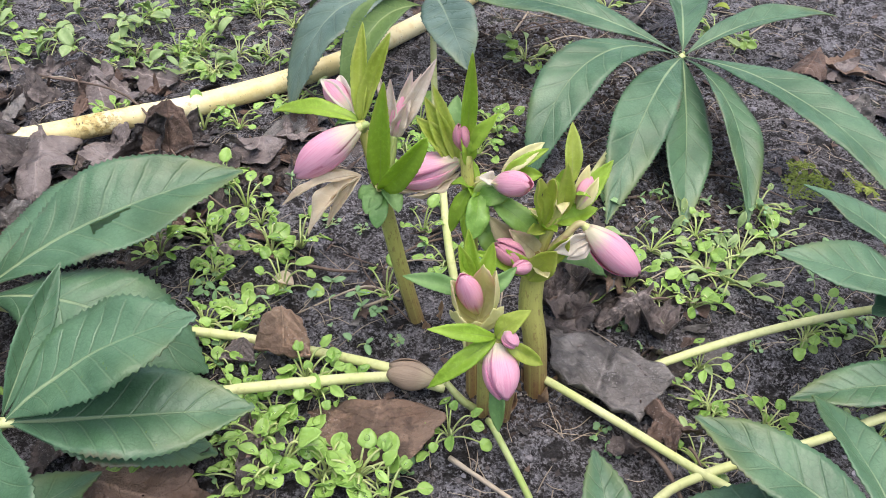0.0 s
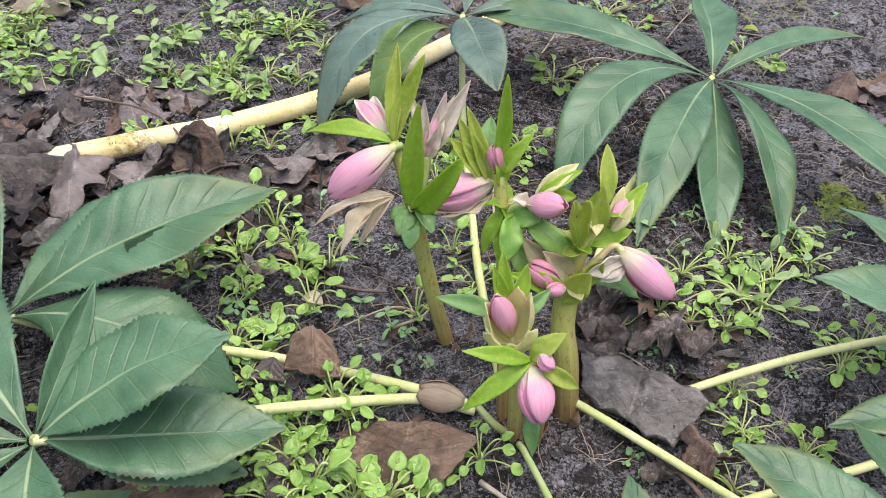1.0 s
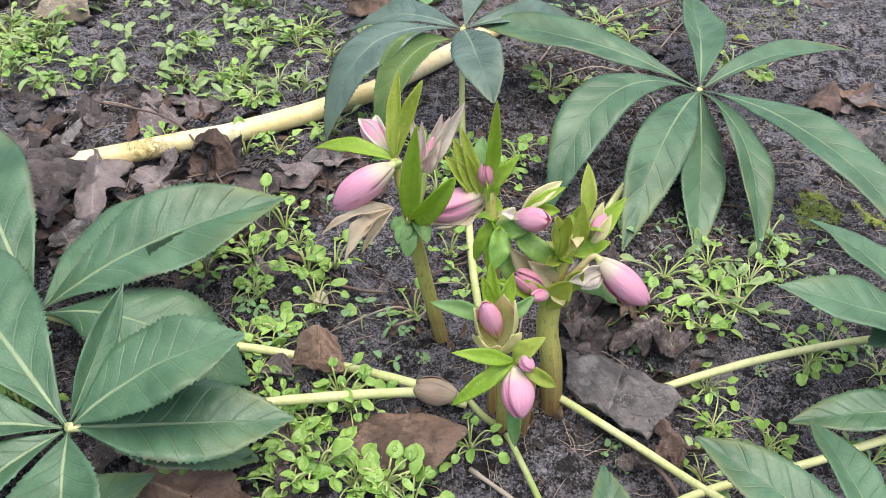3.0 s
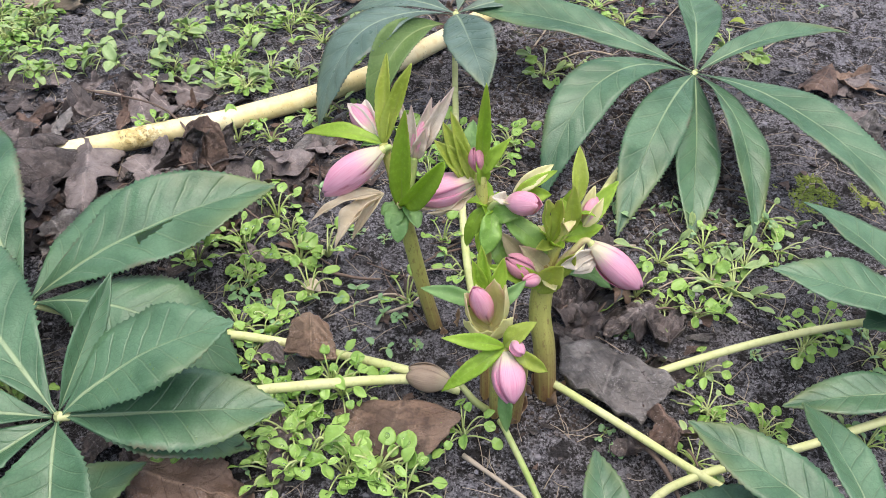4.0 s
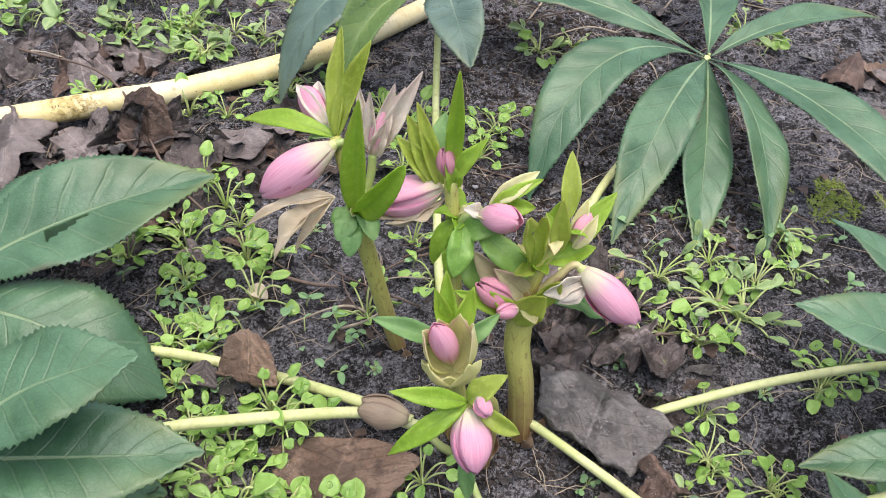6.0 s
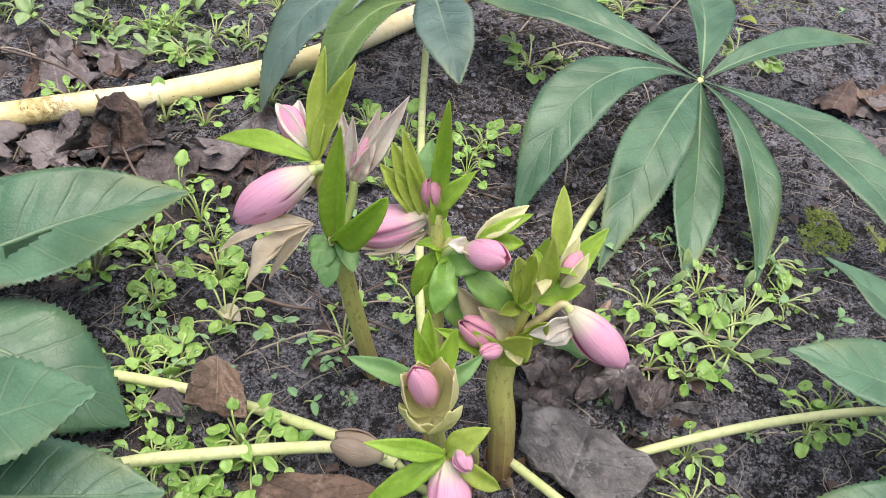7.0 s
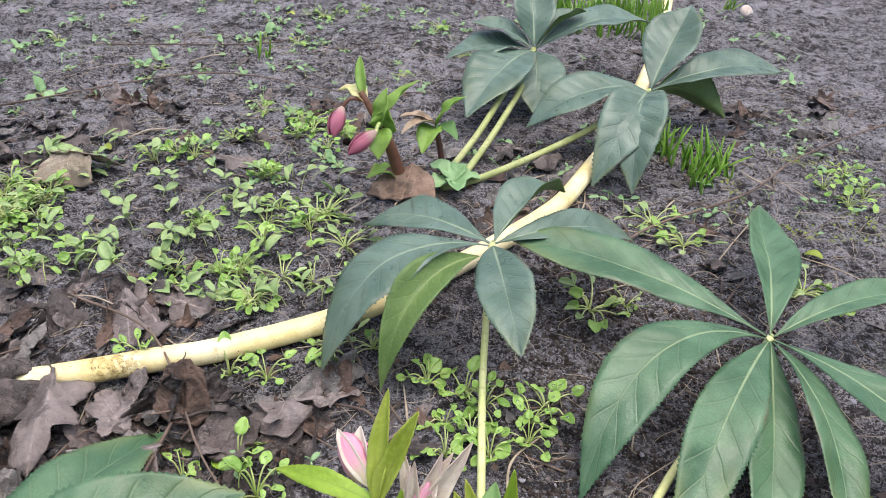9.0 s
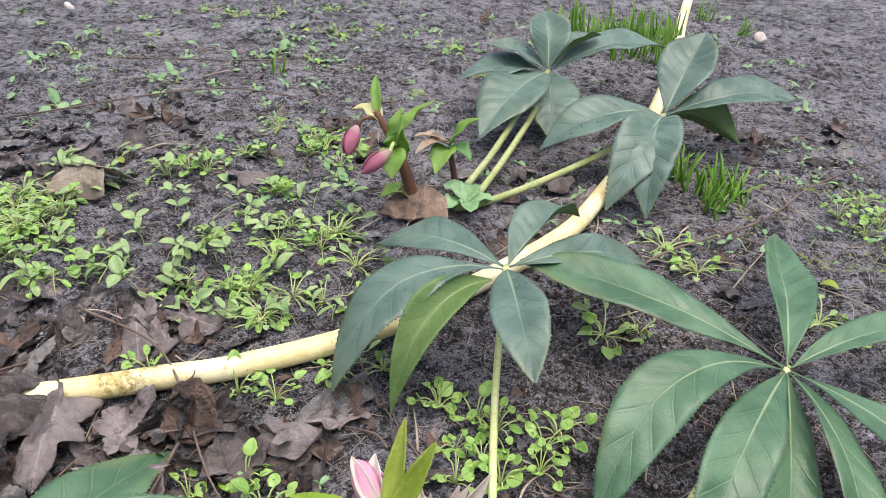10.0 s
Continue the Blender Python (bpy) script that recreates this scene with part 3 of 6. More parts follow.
scattered("soil_crumbs", 26000, (-0.75, 0.55, 0.15, 1.6), (0.0006, 0.0026), CLOD, "crumbs of dark soil lying on the bed", "soil", keep=bare)
scattered("soil_clods", 8000, (0.06, 0.30, 0.45, 0.78), (0.0006, 0.0027), CLOD_BROWN, "loose dark brown clods of soil", "soil", keep=tilled)
scattered("foot_crumbs", 900, (0.085, 0.150, 0.285, 0.340), (0.0005, 0.0016), CLOD_BROWN, "crumbs of dark soil heaped round the stems", "soil")
scattered("moss_patch", 5200, (0.318, 0.400, 0.500, 0.575), (0.0004, 0.0016), MOSS, "yellow-green moss cushions on damp soil", "moss", keep=mossy)
scattered("moss_film", 500, (0.27, 0.42, 0.86, 1.06), (0.0008, 0.0022), MOSS, "thin yellow-green moss on the soil", "moss", keep=tufts(33, 0.0, 0.6))


# ---- the hose ----
def build_hose():
    line = [(-0.75, 0.33, 0.009), (-0.42, 0.452, 0.010), (-0.268, 0.521, 0.0125), (-0.221, 0.543, 0.0135), (-0.188, 0.560, 0.0135), (-0.150, 0.580, 0.0125), (-0.080, 0.630, 0.0120), (-0.02, 0.692, 0.0105), (0.081, 0.834, 0.0095), (0.121, 0.932, 0.0095), (0.165, 1.08, 0.0095), (0.201, 1.25, 0.0095), (0.232, 1.435, 0.0095), (0.272, 1.75, 0.0095), (0.4, 2.6, 0.009)]
    at = (-0.07, 0.647, 0.0)
    hose = thing("garden_hose", at, "faded yellow rubber garden hose lying across the bed", "hose")
    part("tube", tube(line, 0.0094, 0.0094, 20, 14), [HOSE], hose)
    d, side = np.array([0.90, 0.43, 0.0]), np.array([0.43, -0.90, 0.0])
    for k in range(3):
        c = np.array([-0.229, 0.539, 0.0132]) + d * (0.0022 * k) + side * 0.0058 + [0, 0, 0.0078]
        bar = tube([c - side * 0.0007, c, c + side * 0.0007 - [0, 0, 0.0006]], 0.00035, 0.00035, 6, 2)
        part("printed_mark", bar, [TWIG], hose, "dark unreadable print on the hose")


build_hose()


# ---- old compound leaves ----
def leaflet(parent, hub, tip, width, skin=None, **how):
    hub, tip = np.array(hub), np.array(tip)
    how = {"teeth": 0.036, "slim": 1.05, "arch": 0.1, "fold": 0.12, "ruffle": 0.06, "wide": 0.51, "blunt": 1.12, "cols": 13, "seed": int(abs(tip[0]) * 1e4), **how}
    off = (tip - hub) / np.linalg.norm(tip - hub) * 0.003
    part("leaflet", blade(hub + off, tip, width, **how), [skin or OLD_TOP, OLD_UNDER], parent)


def old_leaf(hub, base, label, petiole, r=0.0032, r1=0.0026, skin=None):
    leaf = thing("hellebore_leaf", base, label, "leaf", "old hellebore leaves")
    part("petiole", tube(petiole, r, r1, 10, 8, 0.02), [skin or PETIOLE], leaf, "pale cream-green stalk")
    h = np.array(hub)
    part("leaf_joint", tube([h + [0, 0, -0.004], h + [0, 0, 0.001], h + [0.001, 0.001, 0.002]], 0.0021, 0.0012, 8, 4, 0.1), [PETIOLE_DULL], leaf)
    return leaf


H = (-0.127, 0.235, 0.058)
a = old_leaf(H, (0.06, 0.305, 0.006), "large dark green toothed hellebore leaf beside the flowering stems", [(0.075, 0.309, 0.006), (0.044, 0.31, 0.012), (-0.02, 0.285, 0.03), (-0.047, 0.273, 0.036), (-0.09, 0.25, 0.045), H])
leaflet(a, H, (-0.110, 0.296, 0.104), 0.014, roll=-40, fold=0.3, arch=0.02, wide=0.5)
leaflet(a, H, (-0.036, 0.268, 0.102), 0.049, roll=-10, arch=0.05, fold=0.08, bend=-0.05)
leaflet(a, H, (-0.014, 0.256, 0.052), 0.045, roll=-10, arch=0.03, fold=0.1, bend=0.02)
leaflet(a, H, (-0.285, 0.365, 0.06), 0.058, arch=0.08, fold=0.14)
leaflet(a, H, (-0.255, 0.215, 0.045), 0.044, fold=0.25)
leaflet(a, H, (-0.19, 0.155, 0.03), 0.040, fold=0.25)
leaflet(a, H, (-0.1, 0.155, 0.03), 0.042, fold=0.25)
leaflet(a, H, (-0.038, 0.253, 0.014), 0.042, arch=0.06)

H = (-0.200, 0.330, 0.036)
b = old_leaf(H, (0.06, 0.312, 0.006), "dark green hellebore leaf with a torn yellowing leaflet", [(0.07, 0.312, 0.006), (0.04, 0.317, 0.012), (-0.007, 0.328, 0.01), (-0.061, 0.33, 0.018), (-0.13, 0.322, 0.03), H])
leaflet(b, H, (-0.056, 0.414, 0.074), 0.058, arch=0.10, fold=0.12, roll=-16, wide=0.56, cols=33, tear=(0.46, 0.60, 0.545, 0.68))
part("torn_flap", blade((-0.158, 0.370, 0.050), (-0.098, 0.404, 0.062), 0.040, arch=0.02, fold=0.1, teeth=0.03), [NEW_BLUE, OLD_UNDER], b, "yellow-green torn piece of the leaflet")
leaflet(b, H, (-0.155, 0.498, 0.008), 0.052, arch=0.06, fold=0.1)
leaflet(b, H, (-0.059, 0.307, 0.011), 0.060, arch=0.18, fold=-0.08, roll=-12, wide=0.6, bend=-0.04)
leaflet(b, H, (-0.33, 0.49, 0.07), 0.06, fold=0.15)
leaflet(b, H, (-0.39, 0.36, 0.05), 0.05)
leaflet(b, H, (-0.30, 0.25, 0.03), 0.05)

H = (0.258, 0.642, 0.045)
c = old_leaf(H, (0.14, 0.335, 0.004), "broad dark green hellebore leaf with seven toothed leaflets", [(0.142, 0.415, -0.006), (0.155, 0.45, 0.008), (0.172, 0.50, 0.014), (0.21, 0.57, 0.022), (0.248, 0.628, 0.036), H])
leaflet(c, H, (0.053, 0.697, 0.070), 0.050, arch=0.07, fold=0.08, roll=8, slim=1.5)
leaflet(c, H, (0.275, 0.835, 0.030), 0.042, arch=0.08, fold=0.3, roll=-14, hook=-0.1)
leaflet(c, H, (0.415, 0.730, 0.045), 0.028, arch=0.06, fold=0.2, bend=-0.04, slim=1.3, wide=0.42)
leaflet(c, H, (0.396, 0.452, 0.022), 0.048, arch=0.10, fold=0.10, slim=1.3, bend=-0.03)
leaflet(c, H, (0.284, 0.470, 0.003), 0.034, arch=0.13, fold=0.14, roll=22)
leaflet(c, H, (0.237, 0.462, 0.002), 0.036, arch=0.03, fold=0.12, roll=12)
leaflet(c, H, (0.182, 0.463, 0.004), 0.042, arch=0.11, fold=0.1, roll=10, bend=0.04)
leaflet(c, H, (0.126, 0.497, 0.006), 0.046, arch=0.20, fold=0.06, roll=8, bend=0.15, slim=1.3)

H = (0.044, 0.675, 0.076)
d = old_leaf(H, (0.09, 0.33, 0.002), "drooping dark green hellebore leaf above the yellow hose", [(0.09, 0.33, 0.002), (0.072, 0.42, 0.01), (0.062, 0.5, 0.014), (0.052, 0.58, 0.024), (0.046, 0.645, 0.055), H], 0.003, 0.0026)
leaflet(d, H, (-0.087, 0.769, 0.014), 0.046, OLD_SHEEN, arch=0.12, fold=0.06, roll=10)
leaflet(d, H, (-0.066, 0.570, 0.016), 0.060, OLD_SHEEN, arch=0.24, fold=0.02, roll=-8, bend=0.06, slim=1.2)
leaflet(d, (0.036, 0.668, 0.070), (-0.020, 0.562, 0.012), 0.030, OLD_UNDER, arch=0.26, fold=0.4, roll=16, bend=0.10, slim=0.8)
leaflet(d, H, (0.078, 0.553, 0.072), 0.040, OLD_SHEEN, arch=0.08, fold=0.1, roll=-10, blunt=0.9)
leaflet(d, H, (0.092, 0.778, 0.086), 0.040, OLD_SHEEN, arch=0.05, fold=0.4, roll=20, hook=0.15)
leaflet(d, H, (0.167, 0.779, 0.026), 0.034, OLD_SHEEN, arch=0.12, fold=0.1, roll=-16)

H = (0.042, 1.168, 0.06)
e = old_leaf(H, (-0.02, 0.93, 0.002), "hellebore leaf with grey-green sky sheen in its colour, on two pale stalks", [(-0.028, 0.92, 0.002), (-0.005, 0.985, 0.02), (0.02, 1.08, 0.045), H], 0.004, 0.0035, PETIOLE_DULL)
part("petiole", tube([(-0.012, 0.905, 0.002), (0.012, 0.985, 0.02), (0.035, 1.08, 0.042), (0.045, 1.165, 0.055)], 0.004, 0.0035, 10, 8, 0.02), [PETIOLE_DULL], e, "pale cream-green stalk")
leaflet(e, H, (-0.072, 1.135, 0.048), 0.068, OLD_SHEEN)
leaflet(e, H, (-0.045, 1.18, 0.085), 0.05, OLD_SHEEN)
leaflet(e, H, (0.026, 1.235, 0.12), 0.055, OLD_SHEEN, fold=0.3)
leaflet(e, H, (0.105, 1.22, 0.10), 0.048, OLD_SHEEN, fold=0.3, roll=20)
leaflet(e, H, (0.203, 1.275, 0.072), 0.066, OLD_SHEEN, arch=0.12)
leaflet(e, H, (-0.023, 1.005, 0.028), 0.076, OLD_SHEEN, arch=0.1)
leaflet(e, H, (0.058, 1.055, 0.015), 0.07, OLD_SHEEN, arch=0.12)
leaflet(e, H, (0.10, 1.10, 0.02), 0.03, OLD_SHEEN, roll=60)

H = (0.187, 1.062, 0.06)
f = old_leaf(H, (0.0, 0.892, 0.006), "hellebore leaf with grey-green sky sheen in its colour, beside the hose and bulb shoots", [(-0.03, 0.875, 0.004), (0.002, 0.892, 0.008), (0.06, 0.945, 0.016), (0.129, 1.015, 0.03), H], 0.004, 0.0035, PETIOLE_DULL)
leaflet(f, H, (0.049, 0.991, 0.03), 0.062, OLD_SHEEN, arch=0.16, roll=8)
leaflet(f, H, (0.229, 1.160, 0.135), 0.064, OLD_SHEEN, fold=0.2, arch=0.05)
leaflet(f, H, (0.349, 1.141, 0.07), 0.062, OLD_SHEEN, arch=0.1, roll=-10, slim=1.4)
leaflet(f, H, (0.128, 0.905, 0.010), 0.058, OLD_SHEEN, arch=0.22, roll=14)
leaflet(f, H, (0.170, 0.897, 0.010), 0.060, OLD_SHEEN, arch=0.22, roll=-12)
leaflet(f, H, (0.285, 1.085, 0.025), 0.05, OLD_SHEEN, arch=0.25, roll=70, fold=0.4)

H = (0.350, 0.345, 0.06)
g = old_leaf(H, (0.13, 0.32, 0.008), "dark green hellebore leaf on a long pale stalk", [(0.170, 0.3255, -0.006), (0.193, 0.331, 0.007), (0.255, 0.35, 0.02), (0.312, 0.358, 0.035), H], 0.0026, 0.0024)
leaflet(g, H, (0.288, 0.427, 0.074), 0.038, arch=0.05, roll=-16)
leaflet(g, H, (0.246, 0.346, 0.088), 0.037, arch=0.06, fold=0.1, roll=4, bend=-0.05)
leaflet(g, (0.348, 0.306, 0.038), (0.256, 0.294, 0.032), 0.025, arch=0.06, roll=4)
leaflet(g, H, (0.300, 0.330, 0.062), 0.036, arch=0.08, fold=0.2)
leaflet(g, H, (0.47, 0.37, 0.06), 0.05)
leaflet(g, H, (0.42, 0.27, 0.04), 0.05)

H = (0.272, 0.190, 0.055)
k = old_leaf(H, (0.13, 0.318, 0.006), "dark green hellebore leaf low over the soil", [(0.125, 0.322, 0.006), (0.136, 0.314, 0.009), (0.175, 0.285, 0.011), (0.213, 0.256, 0.013), (0.25, 0.22, 0.03), H], 0.0025, 0.0024)
leaflet(k, H, (0.189, 0.249, 0.074), 0.032, arch=0.06, roll=8)
leaflet(k, H, (0.258, 0.282, 0.052), 0.027, arch=0.08, roll=-14, fold=0.15)
leaflet(k, H, (0.183, 0.228, 0.03), 0.036)
leaflet(k, H, (0.19, 0.13, 0.03), 0.05)
leaflet(k, H, (0.34, 0.13, 0.04), 0.05)

H = (0.158, 0.175, 0.03)
l = old_leaf(H, (0.19, 0.25, 0.008), "small dark green hellebore leaf standing upright", [(0.34, 0.30, 0.035), (0.312, 0.291, 0.03), (0.273, 0.28, 0.018), (0.192, 0.25, 0.010), (0.168, 0.21, 0.012), H], 0.0025, 0.0024)
leaflet(l, H, (0.147, 0.244, 0.051), 0.024, arch=0.06, fold=0.14)
leaflet(l, H, (0.09, 0.13, 0.03), 0.036)

H = (-0.15, 0.155, 0.02)
q = old_leaf(H, (-0.16, 0.17, 0.0), "dark green hellebore leaf low among dead leaves", [(-0.19, 0.20, 0.002), (-0.17, 0.18, 0.010), H])
leaflet(q, H, (-0.092, 0.238, 0.016), 0.036)
leaflet(q, H, (-0.06, 0.15, 0.02), 0.036)


# ---- the flowering hellebore ----
def bud(parent, neck, tip, width, mat=None, petals=5, open_tip=0.0, seed=0):
    """A closed barrel-shaped bud of overlapping petals on its receptacle."""
    neck, tip = np.array(neck, float), np.array(tip, float)
    ax = tip - neck
    size = np.linalg.norm(ax)
    ax /= size
    s = np.cross(ax, [0.3, 0.2, 0.93])
    s /= np.linalg.norm(s)
    q = np.cross(s, ax)
    g = np.random.default_rng(seed + 5)
    home = part("flower_bud", joined([tube([neck - ax * size * 0.06, neck, neck + ax * size * 0.05], width * 0.10, width * 0.19, 10, 3)]), [PETIOLE], parent)
    turn = g.uniform(0, 6.28)
    v, u = np.linspace(0, 1, 18), np.linspace(-1, 1, 11)
    for k in range(petals):
        inner = k > petals // 2
        mid = turn + k * 6.283 * 2 / petals + g.normal(0, 0.08)
        rise = np.sin(0.5 * np.pi * np.clip((v + 0.03) / 0.55, 0, 1)) ** 0.85
        close = 1 - (0.74 + 0.2 * inner - 0.6 * open_tip) * np.clip((v - 0.5) / 0.5, 0, 1) ** 2.3
        r = 0.5 * width * (0.16 + 0.84 * rise) * close * (0.93 if inner else 1.0 + 0.025 * k)
        span = (1.15 if inner else 1.12) * np.sqrt(np.clip(1 - np.clip((v - 0.55) / 0.5, 0, 1) ** 3.2, 0.1, 1)) * (0.8 + 0.25 * v)
        ang = mid + u[None, :] * span[:, None]
        wave = 0.022 * np.sin(v[:, None] * 7 + 2.2 * k + 3 * u[None, :]) + 0.018 * np.sin(u[None, :] * 8 + k) * v[:, None]
        rad = r[:, None] * (1 + 0.06 * u[None, :] ** 2 * (1 if k % 2 else -0.6) + wave)
        reach = size * (1 - g.uniform(0, 0.06) - 0.05 * inner) * v[:, None] * (1 - 0.04 * u[None, :] ** 2 * v[:, None])
        p = neck + reach[..., None] * ax + rad[..., None] * (np.cos(ang)[..., None] * s + np.sin(ang)[..., None] * q)
        uv = np.stack(np.broadcast_arrays((u[None, :] + 1) / 2, v[:, None]), -1)
        part("petal", sheet(p, uv, 0.0004), [mat or PINK, mat or PINK], home)
    return home


def bract(parent, base, tip, width, mat=None, label="", **how):
    m = mat or NEW_TOP
    how = {"arch": 0.1, "fold": 0.25, "wide": 0.46, "slim": 0.85, "ruffle": 0.12, "teeth": 0.03, "blunt": 0.95, "cols": 7, "thick": 0.0004, "seed": int(abs(tip[0]) * 1e5), **how}
    return part("bract", blade(base, tip, width, **how), [m, NEW_YELLOW if m in (NEW_TOP,) else m], parent, label)


plant = thing("hellebore_plant", (0.1, 0.33, 0.0), "flowering hellebore with pink buds and bright green bracts", "plant")
def leafy(rows, mat, face=(0, -0.7, 0.7), **how):
    """Bracts from rows of base, tip and width; each turned a little its own way."""
    for n, (base, tip, w) in enumerate(rows):
        k = int(abs(tip[0]) * 1e4) + n
        r = np.random.default_rng(k)
        bract(plant, base, tip, w * 0.96, mat, face=np.array(face) + r.normal(0, 0.22, 3), **{"arch": r.uniform(-0.02, 0.12), "fold": r.uniform(0.15, 0.4), **how})


# first stem with its fork
FK = (0.037, 0.356, 0.110)
part("stem", tube([(0.062, 0.363, -0.03), (0.050, 0.362, 0.027), (0.042, 0.361, 0.071), FK], 0.0047, 0.0044, 14, 8, 0.015), [STEM], plant)
part("stem", tube([FK, (0.031, 0.366, 0.125), (0.026, 0.371, 0.142)], 0.0036, 0.0026, 10, 6), [STEM], plant)
part("stem", tube([(0.038, 0.361, 0.108), (0.042, 0.368, 0.122), (0.043, 0.372, 0.133)], 0.0022, 0.002, 8, 6), [STALK], plant)
part("flower_stalk", tube([(0.027, 0.369, 0.137), (0.030, 0.366, 0.143), (0.027, 0.364, 0.1425)], 0.0021, 0.0017, 8, 5), [STALK], plant)
bud(plant, (0.026, 0.364, 0.142), (-0.007, 0.352, 0.119), 0.0182, seed=1)
leafy([(FK, (0.041, 0.356, 0.174), 0.0122)], NEW_TOP, arch=0.03, fold=0.35, wide=0.42, teeth=0.02, ruffle=0.04)
leafy([(FK, (0.063, 0.338, 0.156), 0.0122)], NEW_TOP, face=(-0.3, -0.8, 0.5), arch=0.12, wide=0.58, blunt=0.6, teeth=0.02, ruffle=0.05)
leafy([(FK, (0.031, 0.340, 0.106), 0.0105), (FK, (0.048, 0.340, 0.108), 0.0100), (FK, (0.037, 0.336, 0.100), 0.0105), (FK, (0.026, 0.350, 0.108), 0.009)], NEW_BLUE, arch=0.2, fold=0.1, wide=0.6, blunt=0.6)
TOP = (0.026, 0.372, 0.141)
leafy([(TOP, (0.026, 0.398, 0.183), 0.0085), (TOP, (0.041, 0.388, 0.183), 0.0095)], NEW_YELLOW, fold=0.5, arch=0.02)
leafy([(TOP, (-0.023, 0.385, 0.136), 0.0100)], NEW_TOP, face=(0, -0.3, 1), arch=0.14, fold=0.15)
leafy([(TOP, (0.012, 0.374, 0.136), 0.0080)], NEW_BLUE, face=(0, -0.3, 1), arch=0.14)
bud(plant, (0.020, 0.384, 0.1375), (0.004, 0.404, 0.1435), 0.0138, seed=2, open_tip=0.25)
leafy([((0.021, 0.382, 0.1375), (0.000, 0.405, 0.1455), 0.0070), ((0.022, 0.385, 0.1375), (0.010, 0.408, 0.1465), 0.0080)], PAPER, fold=0.5, arch=0.12, teeth=0)
# the withered fan of bracts
SP = (0.043, 0.372, 0.132)
leafy([(SP, (0.064, 0.388, 0.170), 0.0085), (SP, (0.052, 0.384, 0.165), 0.0075), (SP, (0.041, 0.380, 0.162), 0.0065), (SP, (0.050, 0.374, 0.152), 0.0075), (SP, (0.038, 0.386, 0.152), 0.0060), (SP, (0.033, 0.392, 0.159), 0.0055), (SP, (0.056, 0.390, 0.160), 0.0070)], PAPER, fold=0.55, teeth=0, ruffle=0.2, blunt=1.2, label="withered papery bract")
bud(plant, SP, (0.047, 0.379, 0.153), 0.0075, seed=3, petals=3)
# withered bracts under the first bud
DR = (0.027, 0.358, 0.117)
leafy([(DR, (-0.013, 0.342, 0.107), 0.0062), (DR, (0.001, 0.334, 0.094), 0.0100), (DR, (0.007, 0.344, 0.102), 0.0072), (DR, (-0.006, 0.350, 0.107), 0.0048), (DR, (0.010, 0.340, 0.096), 0.0052)], DRY, face=(0, -0.4, 0.9), arch=0.14, fold=0.55, teeth=0.02, ruffle=0.3, blunt=1.2, label="withered papery bract")
# second stem
S2 = (0.081, 0.357, 0.134)
part("stem", tube([(0.093, 0.305, -0.03), (0.089, 0.322, 0.047), (0.085, 0.346, 0.095), S2], 0.0046, 0.0032, 12, 8, 0.03), [STEM], plant)
bud(plant, (0.077, 0.360, 0.127), (0.044, 0.352, 0.119), 0.0168, seed=4)
leafy([((0.079, 0.359, 0.122), (0.043, 0.350, 0.114), 0.0085), ((0.078, 0.358, 0.121), (0.052, 0.347, 0.113), 0.0080)], DRY, face=(0, -0.8, -0.3), arch=0.06, fold=0.4, teeth=0, ruffle=0.2, label="withered papery bract")
leafy([(S2, (0.082, 0.362, 0.188), 0.0075)], NEW_TOP, fold=0.5, arch=0.0, teeth=0.015)
leafy([(S2, (0.096, 0.357, 0.159), 0.0080), ((0.082, 0.357, 0.128), (0.078, 0.355, 0.149), 0.0080)], NEW_TOP, arch=0.12)
leafy([((0.077, 0.359, 0.126), (0.063, 0.375, 0.162), 0.0080), ((0.076, 0.360, 0.126), (0.059, 0.372, 0.157), 0.0098), ((0.075, 0.361, 0.126), (0.055, 0.366, 0.149), 0.0105)], NEW_YELLOW, fold=0.4, arch=0.03)
leafy([((0.075, 0.366, 0.130), (0.075, 0.385, 0.151), 0.0110)], NEW_BLUE, fold=0.15, wide=0.55)
bud(plant, (0.080, 0.356, 0.137), (0.077, 0.357, 0.152), 0.0078, BLUSH, seed=5)
leafy([((0.088, 0.347, 0.119), (0.086, 0.326, 0.104), 0.0125), ((0.094, 0.346, 0.116), (0.121, 0.333, 0.101), 0.0130), ((0.091, 0.345, 0.105), (0.097, 0.333, 0.088), 0.0100), ((0.086, 0.348, 0.116), (0.103, 0.340, 0.120), 0.0100)], LUSH, arch=0.16, fold=0.15, wide=0.55, blunt=0.75)
leafy([((0.084, 0.350, 0.119), (0.075, 0.343, 0.094), 0.0085), ((0.086, 0.349, 0.110), (0.084, 0.335, 0.093), 0.0090)], NEW_TOP, arch=0.14)
# the pink bud seen between both stems
part("flower_stalk", tube([(0.086, 0.349, 0.113), (0.089, 0.347, 0.122), (0.095, 0.345, 0.126)], 0.002, 0.0022, 8, 5), [STALK], plant)
bud(plant, (0.096, 0.345, 0.126), (0.113, 0.332, 0.136), 0.0124, seed=6)
leafy([((0.099, 0.348, 0.129), (0.120, 0.362, 0.140), 0.0080)], TAN, face=(-0.2, -0.5, 0.8), arch=0.1, fold=0.4)
leafy([((0.100, 0.348, 0.130), (0.122, 0.358, 0.139), 0.0060), ((0.105, 0.350, 0.128), (0.120, 0.352, 0.127), 0.0075)], NEW_TOP, arch=0.1)
leafy([((0.096, 0.346, 0.127), (0.088, 0.342, 0.131), 0.0070)], PAPER, arch=0.1, teeth=0)
